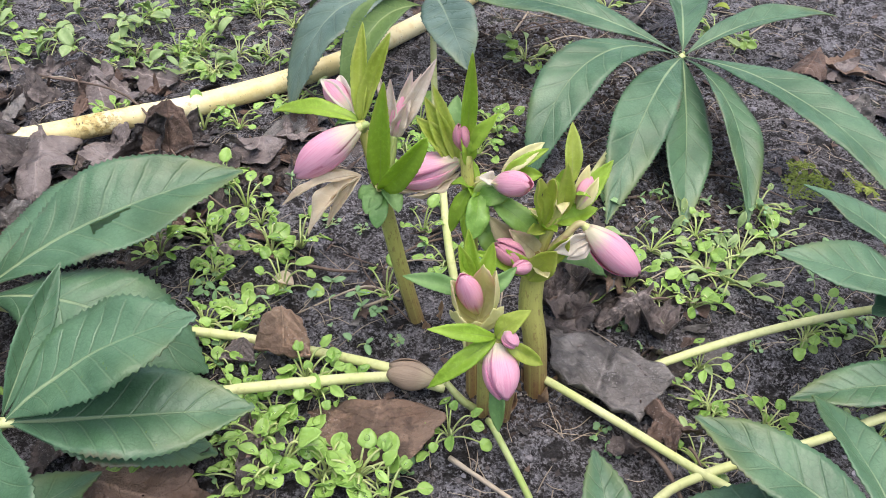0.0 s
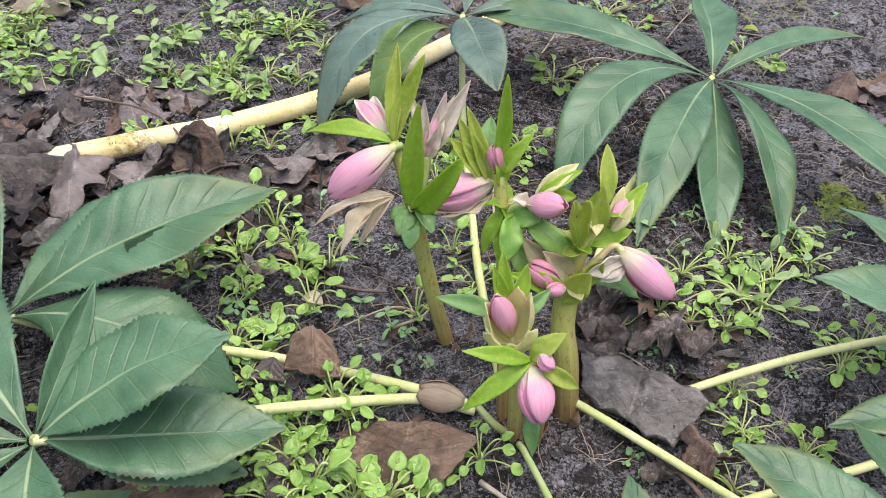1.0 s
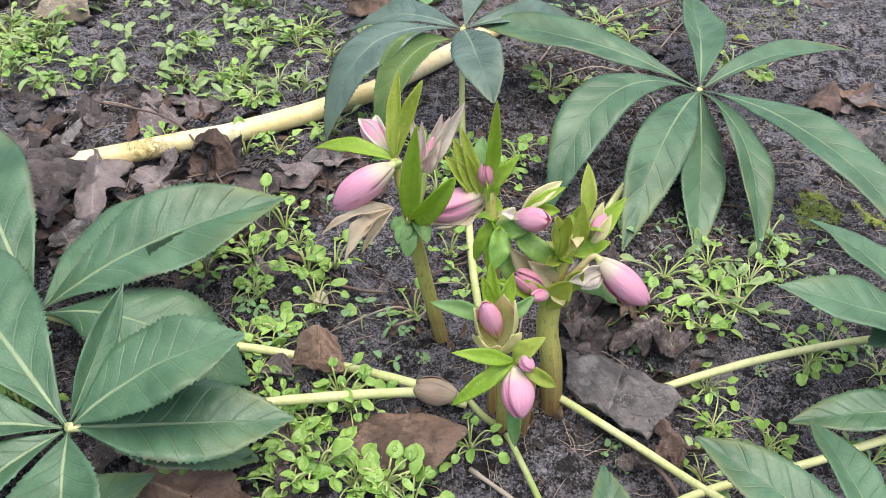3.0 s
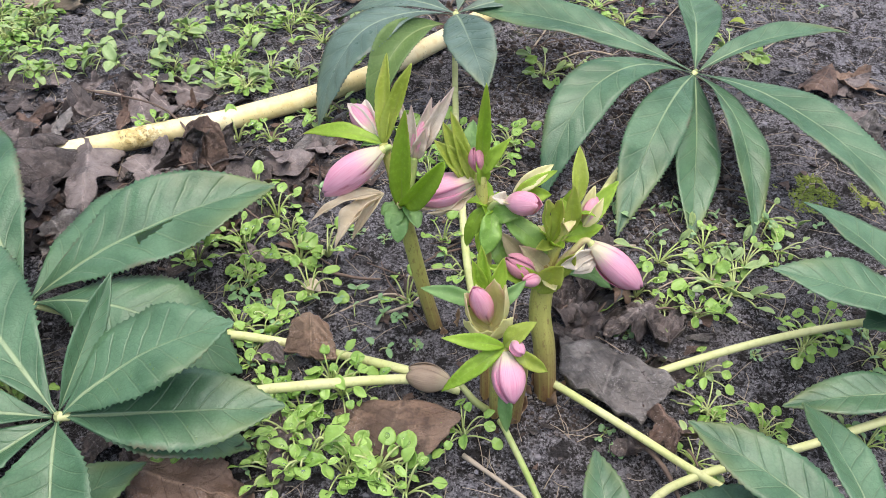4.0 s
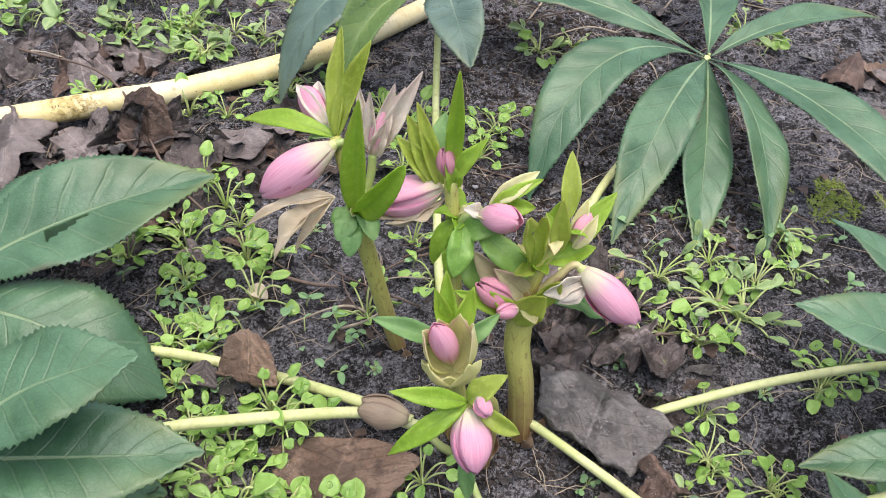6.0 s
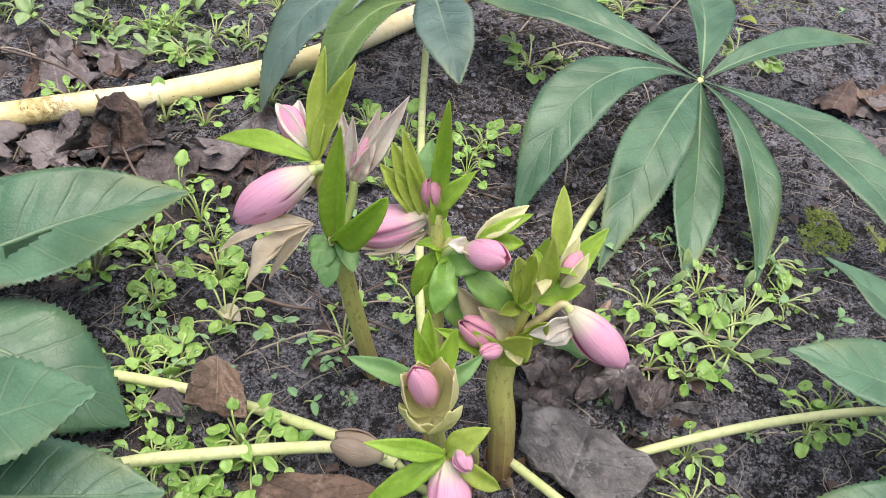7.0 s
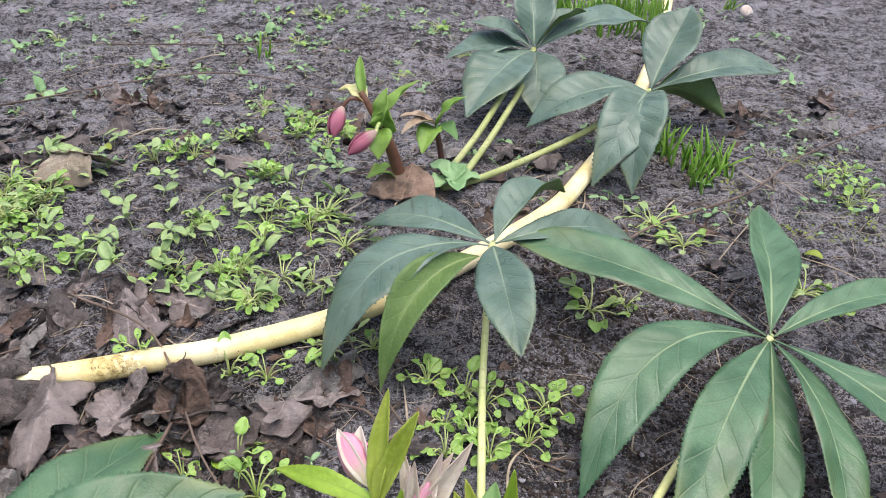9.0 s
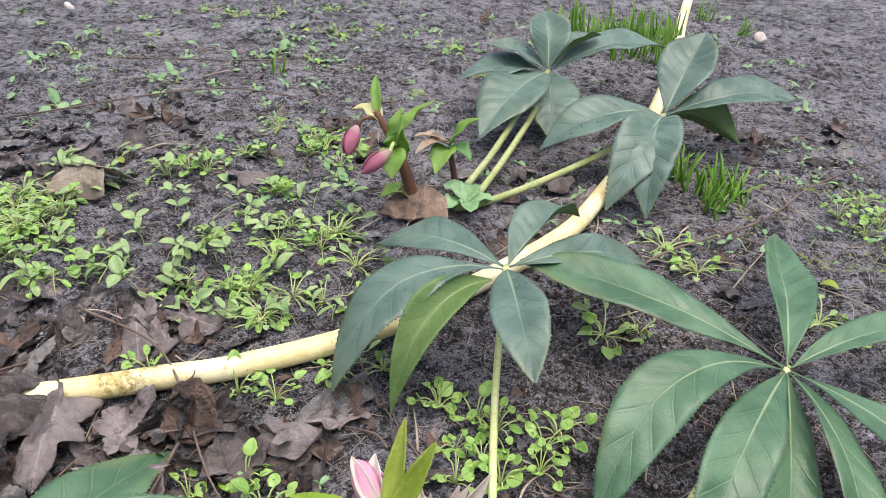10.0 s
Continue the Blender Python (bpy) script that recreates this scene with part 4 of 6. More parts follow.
# third, thick stem and its branches
S3 = (0.120, 0.332, 0.092)
part("stem", tube([(0.130, 0.316, -0.03), (0.124, 0.321, 0.034), (0.119, 0.326, 0.062), S3], 0.0068, 0.0062, 14, 8, 0.015), [STEM], plant)
part("stem", tube([(0.119, 0.331, 0.086), (0.123, 0.336, 0.102), (0.130, 0.342, 0.118)], 0.0052, 0.0032, 10, 6), [STEM], plant)
part("flower_stalk", tube([(0.126, 0.332, 0.094), (0.133, 0.333, 0.104), (0.139, 0.335, 0.1105), (0.144, 0.334, 0.109)], 0.0022, 0.0016, 8, 6), [TAN_STALK], plant)
bud(plant, (0.143, 0.334, 0.109), (0.172, 0.326, 0.085), 0.0162, seed=7)
leafy([((0.145, 0.333, 0.105), (0.127, 0.326, 0.099), 0.0115), ((0.146, 0.331, 0.102), (0.134, 0.324, 0.096), 0.0070)], PAPER, face=(0, -0.8, 0.4), arch=0.05, fold=0.35, teeth=0, label="withered papery bract")
leafy([((0.134, 0.345, 0.128), (0.133, 0.366, 0.150), 0.0085), ((0.131, 0.340, 0.112), (0.130, 0.341, 0.143), 0.0085)], NEW_YELLOW, fold=0.4, arch=0.02)
leafy([((0.130, 0.340, 0.104), (0.158, 0.372, 0.124), 0.0120), ((0.127, 0.337, 0.109), (0.149, 0.345, 0.113), 0.0110), ((0.124, 0.344, 0.106), (0.131, 0.358, 0.127), 0.0085)], NEW_TOP, fold=0.3, arch=-0.04)
bud(plant, (0.139, 0.342, 0.116), (0.144, 0.351, 0.128), 0.0088, seed=8)
leafy([((0.138, 0.341, 0.115), (0.147, 0.347, 0.131), 0.0060), ((0.137, 0.344, 0.116), (0.143, 0.356, 0.132), 0.0060)], TAN, fold=0.5, arch=0.1)
leafy([((0.120, 0.332, 0.112), (0.115, 0.322, 0.146), 0.0140), ((0.121, 0.334, 0.108), (0.124, 0.334, 0.138), 0.0105)], NEW_YELLOW, fold=0.25, arch=-0.06, wide=0.58, blunt=0.65)
leafy([((0.122, 0.332, 0.086), (0.094, 0.338, 0.110), 0.0165), ((0.121, 0.331, 0.090), (0.104, 0.326, 0.112), 0.0110)], MAUVE, fold=0.3, arch=0.05)
leafy([((0.118, 0.326, 0.084), (0.087, 0.320, 0.102), 0.0090), ((0.116, 0.323, 0.086), (0.103, 0.318, 0.106), 0.0080)], NEW_TOP, arch=0.1)
leafy([((0.116, 0.322, 0.082), (0.127, 0.316, 0.108), 0.0140), ((0.124, 0.328, 0.086), (0.134, 0.326, 0.108), 0.0100)], NEW_YELLOW, arch=-0.1, fold=0.3, wide=0.5)
bud(plant, (0.113, 0.323, 0.094), (0.097, 0.322, 0.107), 0.0118, BLUSH, seed=9)
bud(plant, (0.116, 0.320, 0.094), (0.107, 0.312, 0.099), 0.0066, seed=10)
leafy([((0.128, 0.334, 0.087), (0.160, 0.345, 0.066), 0.0145)], NEW_BLUE, face=(0, -0.3, 1), arch=0.16, wide=0.6, blunt=0.6)
# the bud in its cup of bracts, on a low stem
part("stem", tube([(0.098, 0.300, -0.03), (0.096, 0.296, 0.04), (0.091, 0.288, 0.085)], 0.0042, 0.0034, 10, 8, 0.03), [STEM], plant)
CUP = (0.091, 0.287, 0.087)
bud(plant, (0.090, 0.287, 0.094), (0.082, 0.286, 0.119), 0.0106, seed=11)
def bract_cup(base, axis, radius, lobes):
    """A bowl of cupped bracts round a bud. lobes: angle in degrees, height and half width of each."""
    base, ax = np.array(base), np.array(axis) / np.linalg.norm(axis)
    sx = np.cross([0, 1.0, 0], ax)
    sx /= np.linalg.norm(sx)
    sy = np.cross(ax, sx)
    for n, (deg, high, half) in enumerate(lobes):
        v, u = np.linspace(0, 1, 14), np.linspace(-1, 1, 9)
        an = radians(deg) + u[None, :] * half * (np.sin(np.pi * np.clip(0.22 + 0.70 * v, 0, 1)) ** 0.9)[:, None]
        r = radius * np.sin(0.5 * np.pi * np.clip(v / 0.62, 0, 1))[:, None] ** 0.7 * (1 + 0.05 * n + 0.04 * np.sin(5 * u + n)[None, :]) * (1 - 0.16 * np.clip(v - 0.6, 0, 1))[:, None]
        up = high * v[:, None] * (1 - 0.12 * np.abs(u)[None, :] * v[:, None])
        p = base + up[..., None] * ax + r[..., None] * (np.cos(an)[..., None] * sx + np.sin(an)[..., None] * sy)
        part("bract", sheet(p, np.stack(np.broadcast_arrays((u[None, :] + 1) / 2, v[:, None]), -1), 0.0004), [TAN, TAN], plant, "cupped cream-tan bract")


bract_cup(CUP, (-0.12, -0.10, 1.0), 0.0102, [(60, 0.032, 0.85), (178, 0.031, 0.9), (5, 0.036, 0.85), (120, 0.026, 0.8), (270, 0.0150, 1.1), (225, 0.019, 0.8), (315, 0.021, 0.8)])
leafy([((0.090, 0.294, 0.095), (0.080, 0.303, 0.121), 0.0080), ((0.090, 0.296, 0.095), (0.084, 0.310, 0.125), 0.0082), ((0.091, 0.296, 0.098), (0.096, 0.306, 0.121), 0.0085)], NEW_TOP, fold=0.35)
leafy([((0.088, 0.292, 0.099), (0.054, 0.298, 0.104), 0.0085), ((0.091, 0.295, 0.095), (0.108, 0.306, 0.106), 0.0075)], NEW_BLUE, face=(0, -0.4, 0.9), arch=0.12)
# the lowest, nodding bud
LOW = (0.098, 0.257, 0.110)
part("stem", tube([(0.108, 0.300, -0.03), (0.110, 0.290, 0.05), (0.105, 0.270, 0.095), LOW], 0.0038, 0.0024, 10, 8, 0.03), [STEM], plant)
bud(plant, (0.098, 0.256, 0.107), (0.103, 0.237, 0.093), 0.0146, seed=12)
bud(plant, (0.102, 0.257, 0.114), (0.106, 0.249, 0.114), 0.0062, seed=13)
leafy([(LOW, (0.069, 0.252, 0.119), 0.0075), (LOW, (0.070, 0.240, 0.095), 0.0085)], NEW_TOP, face=(0, -0.4, 0.9), arch=0.08, fold=0.2)
leafy([(LOW, (0.112, 0.262, 0.123), 0.0095), ((0.102, 0.256, 0.109), (0.119, 0.252, 0.100), 0.0070)], NEW_YELLOW, arch=0.15)
leafy([((0.100, 0.252, 0.092), (0.102, 0.240, 0.066), 0.0075)], NEW_BLUE, face=(0, -1, 0.2), arch=0.05)


def tuft(node, count, size, seed, lean=(0, -0.3, 0.4), mats=(0, 1, 1, 2)):
    """Small bracts that stand out all round a node."""
    r = np.random.default_rng(seed)
    kinds = (NEW_TOP, NEW_TOP, NEW_YELLOW, TAN)
    for k in range(count):
        an = 6.283 * k / count + r.normal(0, 0.4)
        d = np.array([math.cos(an), math.sin(an), r.uniform(-0.2, 0.9)]) + np.array(lean) * 0.6
        d /= np.linalg.norm(d)
        ln = size * r.uniform(0.6, 1.1)
        bract(plant, node, tuple(np.array(node) + d * ln), ln * r.uniform(0.36, 0.55), kinds[int(r.integers(len(kinds)))] if r.uniform() < 0.9 else TAN, arch=r.uniform(-0.05, 0.2), fold=r.uniform(0.1, 0.45), roll=r.uniform(-30, 30), seed=seed * 50 + k)


tuft((0.086, 0.351, 0.117), 4, 0.017, 1)
tuft((0.122, 0.335, 0.106), 5, 0.018, 3)
tuft((0.130, 0.343, 0.118), 3, 0.015, 4)
tuft((0.120, 0.330, 0.088), 4, 0.016, 5)
tuft((0.037, 0.358, 0.110), 3, 0.013, 6, (0, -0.3, -0.3))
tuft((0.097, 0.346, 0.126), 3, 0.012, 8)
for k, (x, y, r) in enumerate([(0.130, 0.316, 0.0075), (0.124, 0.321, 0.0070), (0.108, 0.300, 0.005), (0.097, 0.301, 0.005), (0.062, 0.363, 0.0052)]):
    for n in range(3):
        an = 0.6 + 2.1 * n + k
        foot = (x + r * 0.8 * math.cos(an), y + r * 0.8 * math.sin(an), -0.006)
        bract(plant, foot, (x + r * 1.7 * math.cos(an), y + r * 1.7 * math.sin(an), 0.006 + 0.006 * ((n + k) % 3)), 0.006, SHEATH, "dry brown sheath at the stem's foot", face=(math.cos(an), math.sin(an), 0.4), fold=-0.3, teeth=0, ruffle=0.3)
part("petiole_stub", tube([(0.100, 0.29, 0.004), (0.104, 0.28, 0.008), (0.121, 0.239, 0.012), (0.135, 0.20, 0.012)], 0.0019, 0.0018, 8, 6), [STALK], plant)
part("petiole_stub", tube([(0.098, 0.300, -0.004), (0.086, 0.296, 0.012), (0.076, 0.302, 0.020)], 0.0026, 0.0018, 8, 6), [PETIOLE_DULL], plant, "short cut cream-green stalk")


# ---- the smaller hellebore behind ----
rear = thing("hellebore_plant", (-0.07, 0.871, 0.0), "small hellebore with wine-red buds and reddish stems", "plant")
part("stem", tube([(-0.068, 0.87, -0.006), (-0.078, 0.864, 0.04), (-0.088, 0.855, 0.078)], 0.0075, 0.0055, 10, 8, 0.03), [STEM_RED], rear)
part("stem", tube([(-0.088, 0.855, 0.074), (-0.102, 0.856, 0.1), (-0.11, 0.858, 0.112)], 0.004, 0.003, 8, 6), [STEM_RED], rear)
part("stem", tube([(-0.031, 0.908, -0.006), (-0.038, 0.912, 0.03), (-0.044, 0.915, 0.056)], 0.0038, 0.003, 8, 6), [STEM_RED], rear)
part("flower_stalk", tube([(-0.105, 0.857, 0.104), (-0.118, 0.848, 0.108), (-0.125, 0.843, 0.1)], 0.002, 0.002, 8, 5), [STEM_RED], rear)
part("flower_stalk", tube([(-0.089, 0.853, 0.08), (-0.087, 0.836, 0.09), (-0.088, 0.827, 0.085)], 0.002, 0.002, 8, 5), [STALK], rear)
bud(rear, (-0.125, 0.843, 0.1), (-0.129, 0.815, 0.082), 0.0155, ROSE, seed=21)
bud(rear, (-0.088, 0.828, 0.086), (-0.112, 0.810, 0.068), 0.0145, ROSE, seed=22)
bract(rear, (-0.107, 0.858, 0.108), (-0.117, 0.885, 0.138), 0.0104, REAR_GREEN, fold=0.3, roll=20)
bract(rear, (-0.104, 0.857, 0.1), (-0.136, 0.866, 0.108), 0.0208, TAN, arch=0.2)
bract(rear, (-0.09, 0.852, 0.08), (-0.084, 0.86, 0.118), 0.0182, REAR_GREEN, fold=0.35, roll=30, bend=0.1)
bract(rear, (-0.088, 0.857, 0.08), (-0.055, 0.878, 0.122), 0.0208, REAR_GREEN, fold=0.2, roll=10)
bract(rear, (-0.09, 0.85, 0.078), (-0.084, 0.82, 0.06), 0.0260, REAR_GREEN, arch=0.2)
bract(rear, (-0.086, 0.857, 0.074), (-0.082, 0.852, 0.10), 0.0260, REAR_GREEN, fold=0.3)
bract(rear, (-0.044, 0.914, 0.056), (-0.013, 0.918, 0.092), 0.0208, REAR_GREEN, fold=0.2)
bract(rear, (-0.044, 0.913, 0.056), (-0.05, 0.868, 0.046), 0.0247, REAR_GREEN, arch=0.15)
bract(rear, (-0.044, 0.914, 0.058), (-0.072, 0.868, 0.066), 0.0143, WITHER, arch=0.15)
bract(rear, (-0.044, 0.914, 0.058), (-0.078, 0.89, 0.075), 0.0156, WITHER, arch=0.1)
bract(rear, (-0.044, 0.914, 0.056), (-0.018, 0.90, 0.05), 0.02, NEW_BLUE, arch=0.15)
bract(rear, (-0.075, 0.866, 0.015), (-0.105, 0.85, 0.02), 0.0260, REAR_GREEN, arch=0.2)
for k in range(5):
    an = 0.4 + k * 1.15
    bract(rear, (-0.017, 0.878, 0.012), (-0.017 + 0.03 * math.cos(an), 0.878 + 0.03 * math.sin(an), 0.012 + 0.006 * (k % 3)), 0.021, TREFOIL, arch=0.1, blunt=0.5, wide=0.6)


# ---- seedlings ----
def little_leaf(name, long, wide, cup, blunt, mat, under, where=0.5):
    """A small leaf along +x from the origin."""
    shape = blade((0, 0, 0), (long, 0, 0), wide, arch=0.06, fold=cup, wide=where, slim=0.9, cols=7, rows=10, thick=0.0004, blunt=blunt, ruffle=0.09, bend=0.05, seed=int(long * 1e5))
    return mesh_of(name, shape[0], shape[1], [mat, under], shape[2], shape[3])


def round_leaf(name, r, cup, mat):
    """A round leaf that the stalk pierces, with a small point."""
    rings, n = np.linspace(0.02, 1, 6), 18
    ang = np.linspace(0, 2 * np.pi, n + 1)
    form = 1 + 0.22 * np.cos(ang * 2) ** 3 * (np.abs(np.cos(ang)) > 0) * 0.6
    p = np.stack([rings[:, None] * r * form * np.cos(ang) , rings[:, None] * r * np.sin(ang), r * cup * (rings[:, None] ** 2 * (1 + 0.5 * np.cos(3 * ang) + 0.7 * np.cos(ang + r * 900)) - 0.15 * np.sqrt(rings[:, None]))], -1)
    uv = np.stack(np.broadcast_arrays((np.sin(ang) * rings[:, None] + 1) / 2, (np.cos(ang) * rings[:, None] + 1) / 2), -1)
    s = sheet(p, uv, 0.0005)
    return mesh_of(name, s[0], s[1], [mat, mat], s[2], s[3])


def drop_mesh():
    rings, n = np.linspace(0, 1, 5), 10
    ang = np.linspace(0, 2 * np.pi, n, endpoint=False)
    v = [(0.0020 * math.sin(a * 1.57) * math.cos(b), 0.0020 * math.sin(a * 1.57) * math.sin(b), 0.0013 * math.cos(a * 1.57)) for a in rings + 0.02 for b in ang]
    return mesh_of("drop", v, [tuple(f) for f in grid_faces(5, n, True)] + [tuple(range(n))[::-1], tuple(range(40, 50))], [DROP])


SPADES = [little_leaf("leaf", 0.0140, 0.0118, 0.12, 0.5, SALAD, SALAD, 0.36), little_leaf("leaf", 0.0160, 0.0112, 0.2, 0.6, SALAD, SALAD, 0.40), little_leaf("leaf", 0.0118, 0.0112, 0.1, 0.45, SALAD, SALAD, 0.38)]
LEAVES = SPADES + [little_leaf("leaf", 0.0170, 0.0085, 0.2, 0.7, SALAD, SALAD, 0.55), round_leaf("leaf", 0.0066, 0.25, SALAD), round_leaf("leaf", 0.0078, 0.15, SALAD), round_leaf("leaf", 0.0058, 0.32, SALAD)]
SPOON = [little_leaf("leaf", 0.018, 0.0068, 0.2, 0.6, SPOON_GREEN, SPOON_GREEN, 0.62), little_leaf("leaf", 0.013, 0.0064, 0.2, 0.55, SPOON_GREEN, SPOON_GREEN, 0.6), little_leaf("leaf", 0.0105, 0.0088, 0.15, 0.5, SPOON_GREEN, SPOON_GREEN, 0.4)]
ROUNDS = [round_leaf("leaf", 0.0042, 0.2, TREFOIL), little_leaf("leaf", 0.008, 0.0065, 0.1, 0.5, TREFOIL, TREFOIL)]
WIDE = [little_leaf("leaf", 0.024, 0.017, 0.1, 0.55, TREFOIL, TREFOIL)]
DROPS = drop_mesh()


ROUND_NAMES = {m.name for m in LEAVES[-3:]}


def seedling(name, seed, leaves, count, reach, height, label, category, group, drops=0.5, stalk=0.0007):
    """A rosette of thin stalks, each ending in a small leaf."""
    g = np.random.default_rng(seed)
    home = thing(name, (0, 0, 0), label, category, group)
    start = g.uniform(0, 6.28)
    for k in range(count):
        an = start + 6.283 * k / count + g.normal(0, 0.35)
        far, top = reach * g.uniform(0.35, 1.1), height * g.uniform(0.35, 1.15)
        end = np.array([far * math.cos(an), far * math.sin(an), top])
        part("stalk", tube([(0, 0, -0.002), end * [0.35, 0.35, 0.7], end * [0.72, 0.72, 1.06], end], stalk * 1.2, stalk, 5, 3), [STALK], home)
        i = int(g.integers(len(leaves)))
        ob = new("leaf", leaves[i])
        ob.parent = home
        size = g.uniform(0.5, 1.1)
        ob.matrix_basis = Matrix.LocRotScale(end, Euler((g.normal(0, 0.42), g.normal(-0.1, 0.45), an + g.normal(0, 0.35))), (size, size, size))
        if g.uniform() < drops:
            dr = new("water_drop", DROPS)
            dr.parent = ob
            dr.location = (0.0 if leaves[i].name in ROUND_NAMES else 0.006, 0.0, 0.0004)
            tagged(dr, "clear water drop")
    return home


MINER = "fresh green miner's lettuce seedling with small rounded leaves"
protos = [seedling("lettuce_seedling", 40 + k, LEAVES, 9 + k, 0.026, 0.020, MINER, "seedling", "miner's lettuce seedlings") for k in range(4)]
narrow = [seedling("lettuce_seedling", 60 + k, SPOON + SPADES[:1], 13 + k, 0.030, 0.012, "fresh green seedling rosette with narrow spoon-shaped leaves", "seedling", "spoon-leaved seedlings", 0.2) for k in range(3)]
tiny = [seedling("tiny_seedling", 80 + k, ROUNDS, 8 + k, 0.011, 0.006, "tiny blue-green seedling with round leaves", "seedling", "tiny round-leaved seedlings", 0.0, 0.0004) for k in range(3)]
broad = [seedling("broad_seedling", 90, WIDE, 4, 0.016, 0.012, "blue-green seedling with broad oval leaves", "seedling", "broad-leaved seedlings", 0.0)]
used = set()


def plant_out(kinds, spots, g, scale=(0.8, 1.15)):
    """Puts one copy of a kind at each spot of the bed."""
    for x, y in spots:
        ob = kinds[int(g.integers(len(kinds)))]
        s = g.uniform(*scale)
        m = Matrix.LocRotScale((x, y, ground_z(x, y)), Euler((g.normal(0, 0.06), g.normal(0, 0.06), g.uniform(0, 6.28))), (s, s, s))
        if ob in used:
            copy_thing(ob, m)
        else:
            used.add(ob)
            ob.matrix_basis = m


g = np.random.default_rng(17)
plant_out(protos, [(-0.088, 0.419), (-0.049, 0.417), (-0.078, 0.466), (-0.03, 0.424), (-0.034, 0.384), (-0.127, 0.422), (-0.05, 0.351), (0.034, 0.379), (0.052, 0.451), (0.071, 0.416), (-0.016, 0.282), (-0.004, 0.308), (-0.019, 0.266), (-0.033, 0.268), (-0.006, 0.252), (0.014, 0.25), (0.033, 0.252), (-0.025, 0.246), (-0.04, 0.29), (0.079, 0.282), (0.05, 0.24), (-0.083, 0.254), (-0.196, 0.282)], g, (0.75, 1.1))
plant_out(protos, [(-0.074, 0.347), (-0.054, 0.337), (-0.059, 0.320), (-0.034, 0.300), (0.004, 0.300), (0.016, 0.304), (-0.003, 0.262), (0.017, 0.253), (-0.021, 0.246), (0.043, 0.250), (-0.082, 0.395), (-0.123, 0.409), (-0.062, 0.446), (-0.097, 0.436), (-0.203, 0.290)], g, (0.6, 0.9))
plant_out(protos[:2], [(0.226, 0.340), (0.227, 0.306), (0.256, 0.301), (0.296, 0.366), (0.230, 0.389)], g, (0.6, 0.85))
plant_out(narrow + protos[:2], [(0.211, 0.44), (0.245, 0.458), (0.274, 0.446), (0.258, 0.412), (0.209, 0.394), (0.307, 0.377), (0.292, 0.361), (0.26, 0.298), (0.338, 0.361), (0.314, 0.295), (0.213, 0.275), (0.191, 0.404)], g, (0.65, 0.95))
plant_out(protos, [(0.01, 0.59), (0.04, 0.58), (0.055, 0.57), (0.09, 0.56), (0.10, 0.575), (0.03, 0.55), (0.05, 0.54), (0.09, 0.54), (0.035, 0.52), (0.065, 0.525), (-0.13, 0.47), (-0.10, 0.49), (-0.21, 0.57), (-0.14, 0.57), (-0.11, 0.57), (-0.07, 0.69), (-0.06, 0.73), (0.38, 0.97), (0.41, 1.0), (0.42, 0.96), (0.40, 0.94)], g, (0.7, 1.0))
plant_out(narrow, [(0.244, 0.42), (-0.14, 0.79), (0.226, 0.314), (-0.07, 0.61), (-0.04, 0.62), (-0.1, 0.75), (0.13, 0.70), (0.16, 0.71), (0.22, 0.83), (0.19, 0.86), (0.32, 0.77), (0.34, 0.75), (0.301, 0.46), (0.3, 0.5), (-0.51, 1.43), (-0.45, 1.45), (-0.32, 1.4), (-0.12, 1.37)], g)
plant_out(tiny, [(-0.083, 0.385), (-0.063, 0.37), (0.044, 0.344), (0.009, 0.447), (-0.013, 0.451), (0.036, 0.274), (0.051, 0.257), (0.066, 0.277), (0.163, 0.293), (0.169, 0.282), (0.18, 0.371), (0.263, 0.359)], g, (0.5, 0.85))
plant_out(tiny, [(-0.23, 0.84), (-0.2, 0.85), (-0.28, 1.18), (-0.31, 1.27), (-0.24, 1.25), (-0.45, 1.02), (-0.5, 1.12), (-0.51, 1.23), (-0.41, 1.13), (0.36, 1.37), (0.31, 0.84), (-0.61, 1.13), (0.055, 0.26), (0.297, 0.499), (-0.62, 1.42), (0.07, 0.95), (0.045, 0.96)], g, (0.8, 1.4))
plant_out(broad, [(-0.39, 0.84), (-0.69, 1.13), (-0.49, 1.15), (-0.57, 1.0), (-0.86, 1.34), (0.34, 1.71), (0.41, 1.3), (-0.38, 1.29)], g, (0.7, 1.2))


def patch(kinds, count, box, scale, keep=0.0):
    """A loose drift of seedlings inside a stretch of the bed."""
    spots = []
    while len(spots) < count:
        x, y = g.uniform(box[0], box[1]), g.uniform(box[2], box[3])
        above = y - (0.62 + 0.62 * (x + 0.1))
        if waves(x, y, 11, 41) > keep and above > 0.02 and y > 0.635:
            spots.append((x, y))
    plant_out(kinds, spots, g, scale)


patch(protos[:2] + narrow, 32, (-0.48, -0.11, 0.58, 0.80), (0.75, 1.1), -0.5)
patch(narrow + protos, 20, (-0.36, -0.16, 0.84, 1.06), (0.7, 1.0), -0.3)
patch(narrow, 10, (-0.50, -0.36, 0.70, 0.80), (0.8, 1.1), -0.6)
patch(tiny, 60, (-0.85, 0.1, 0.9, 1.6), (0.7, 1.6), -0.5)
patch(narrow, 16, (-0.7, 0.0, 1.1, 1.6), (0.5, 0.9), -0.2)


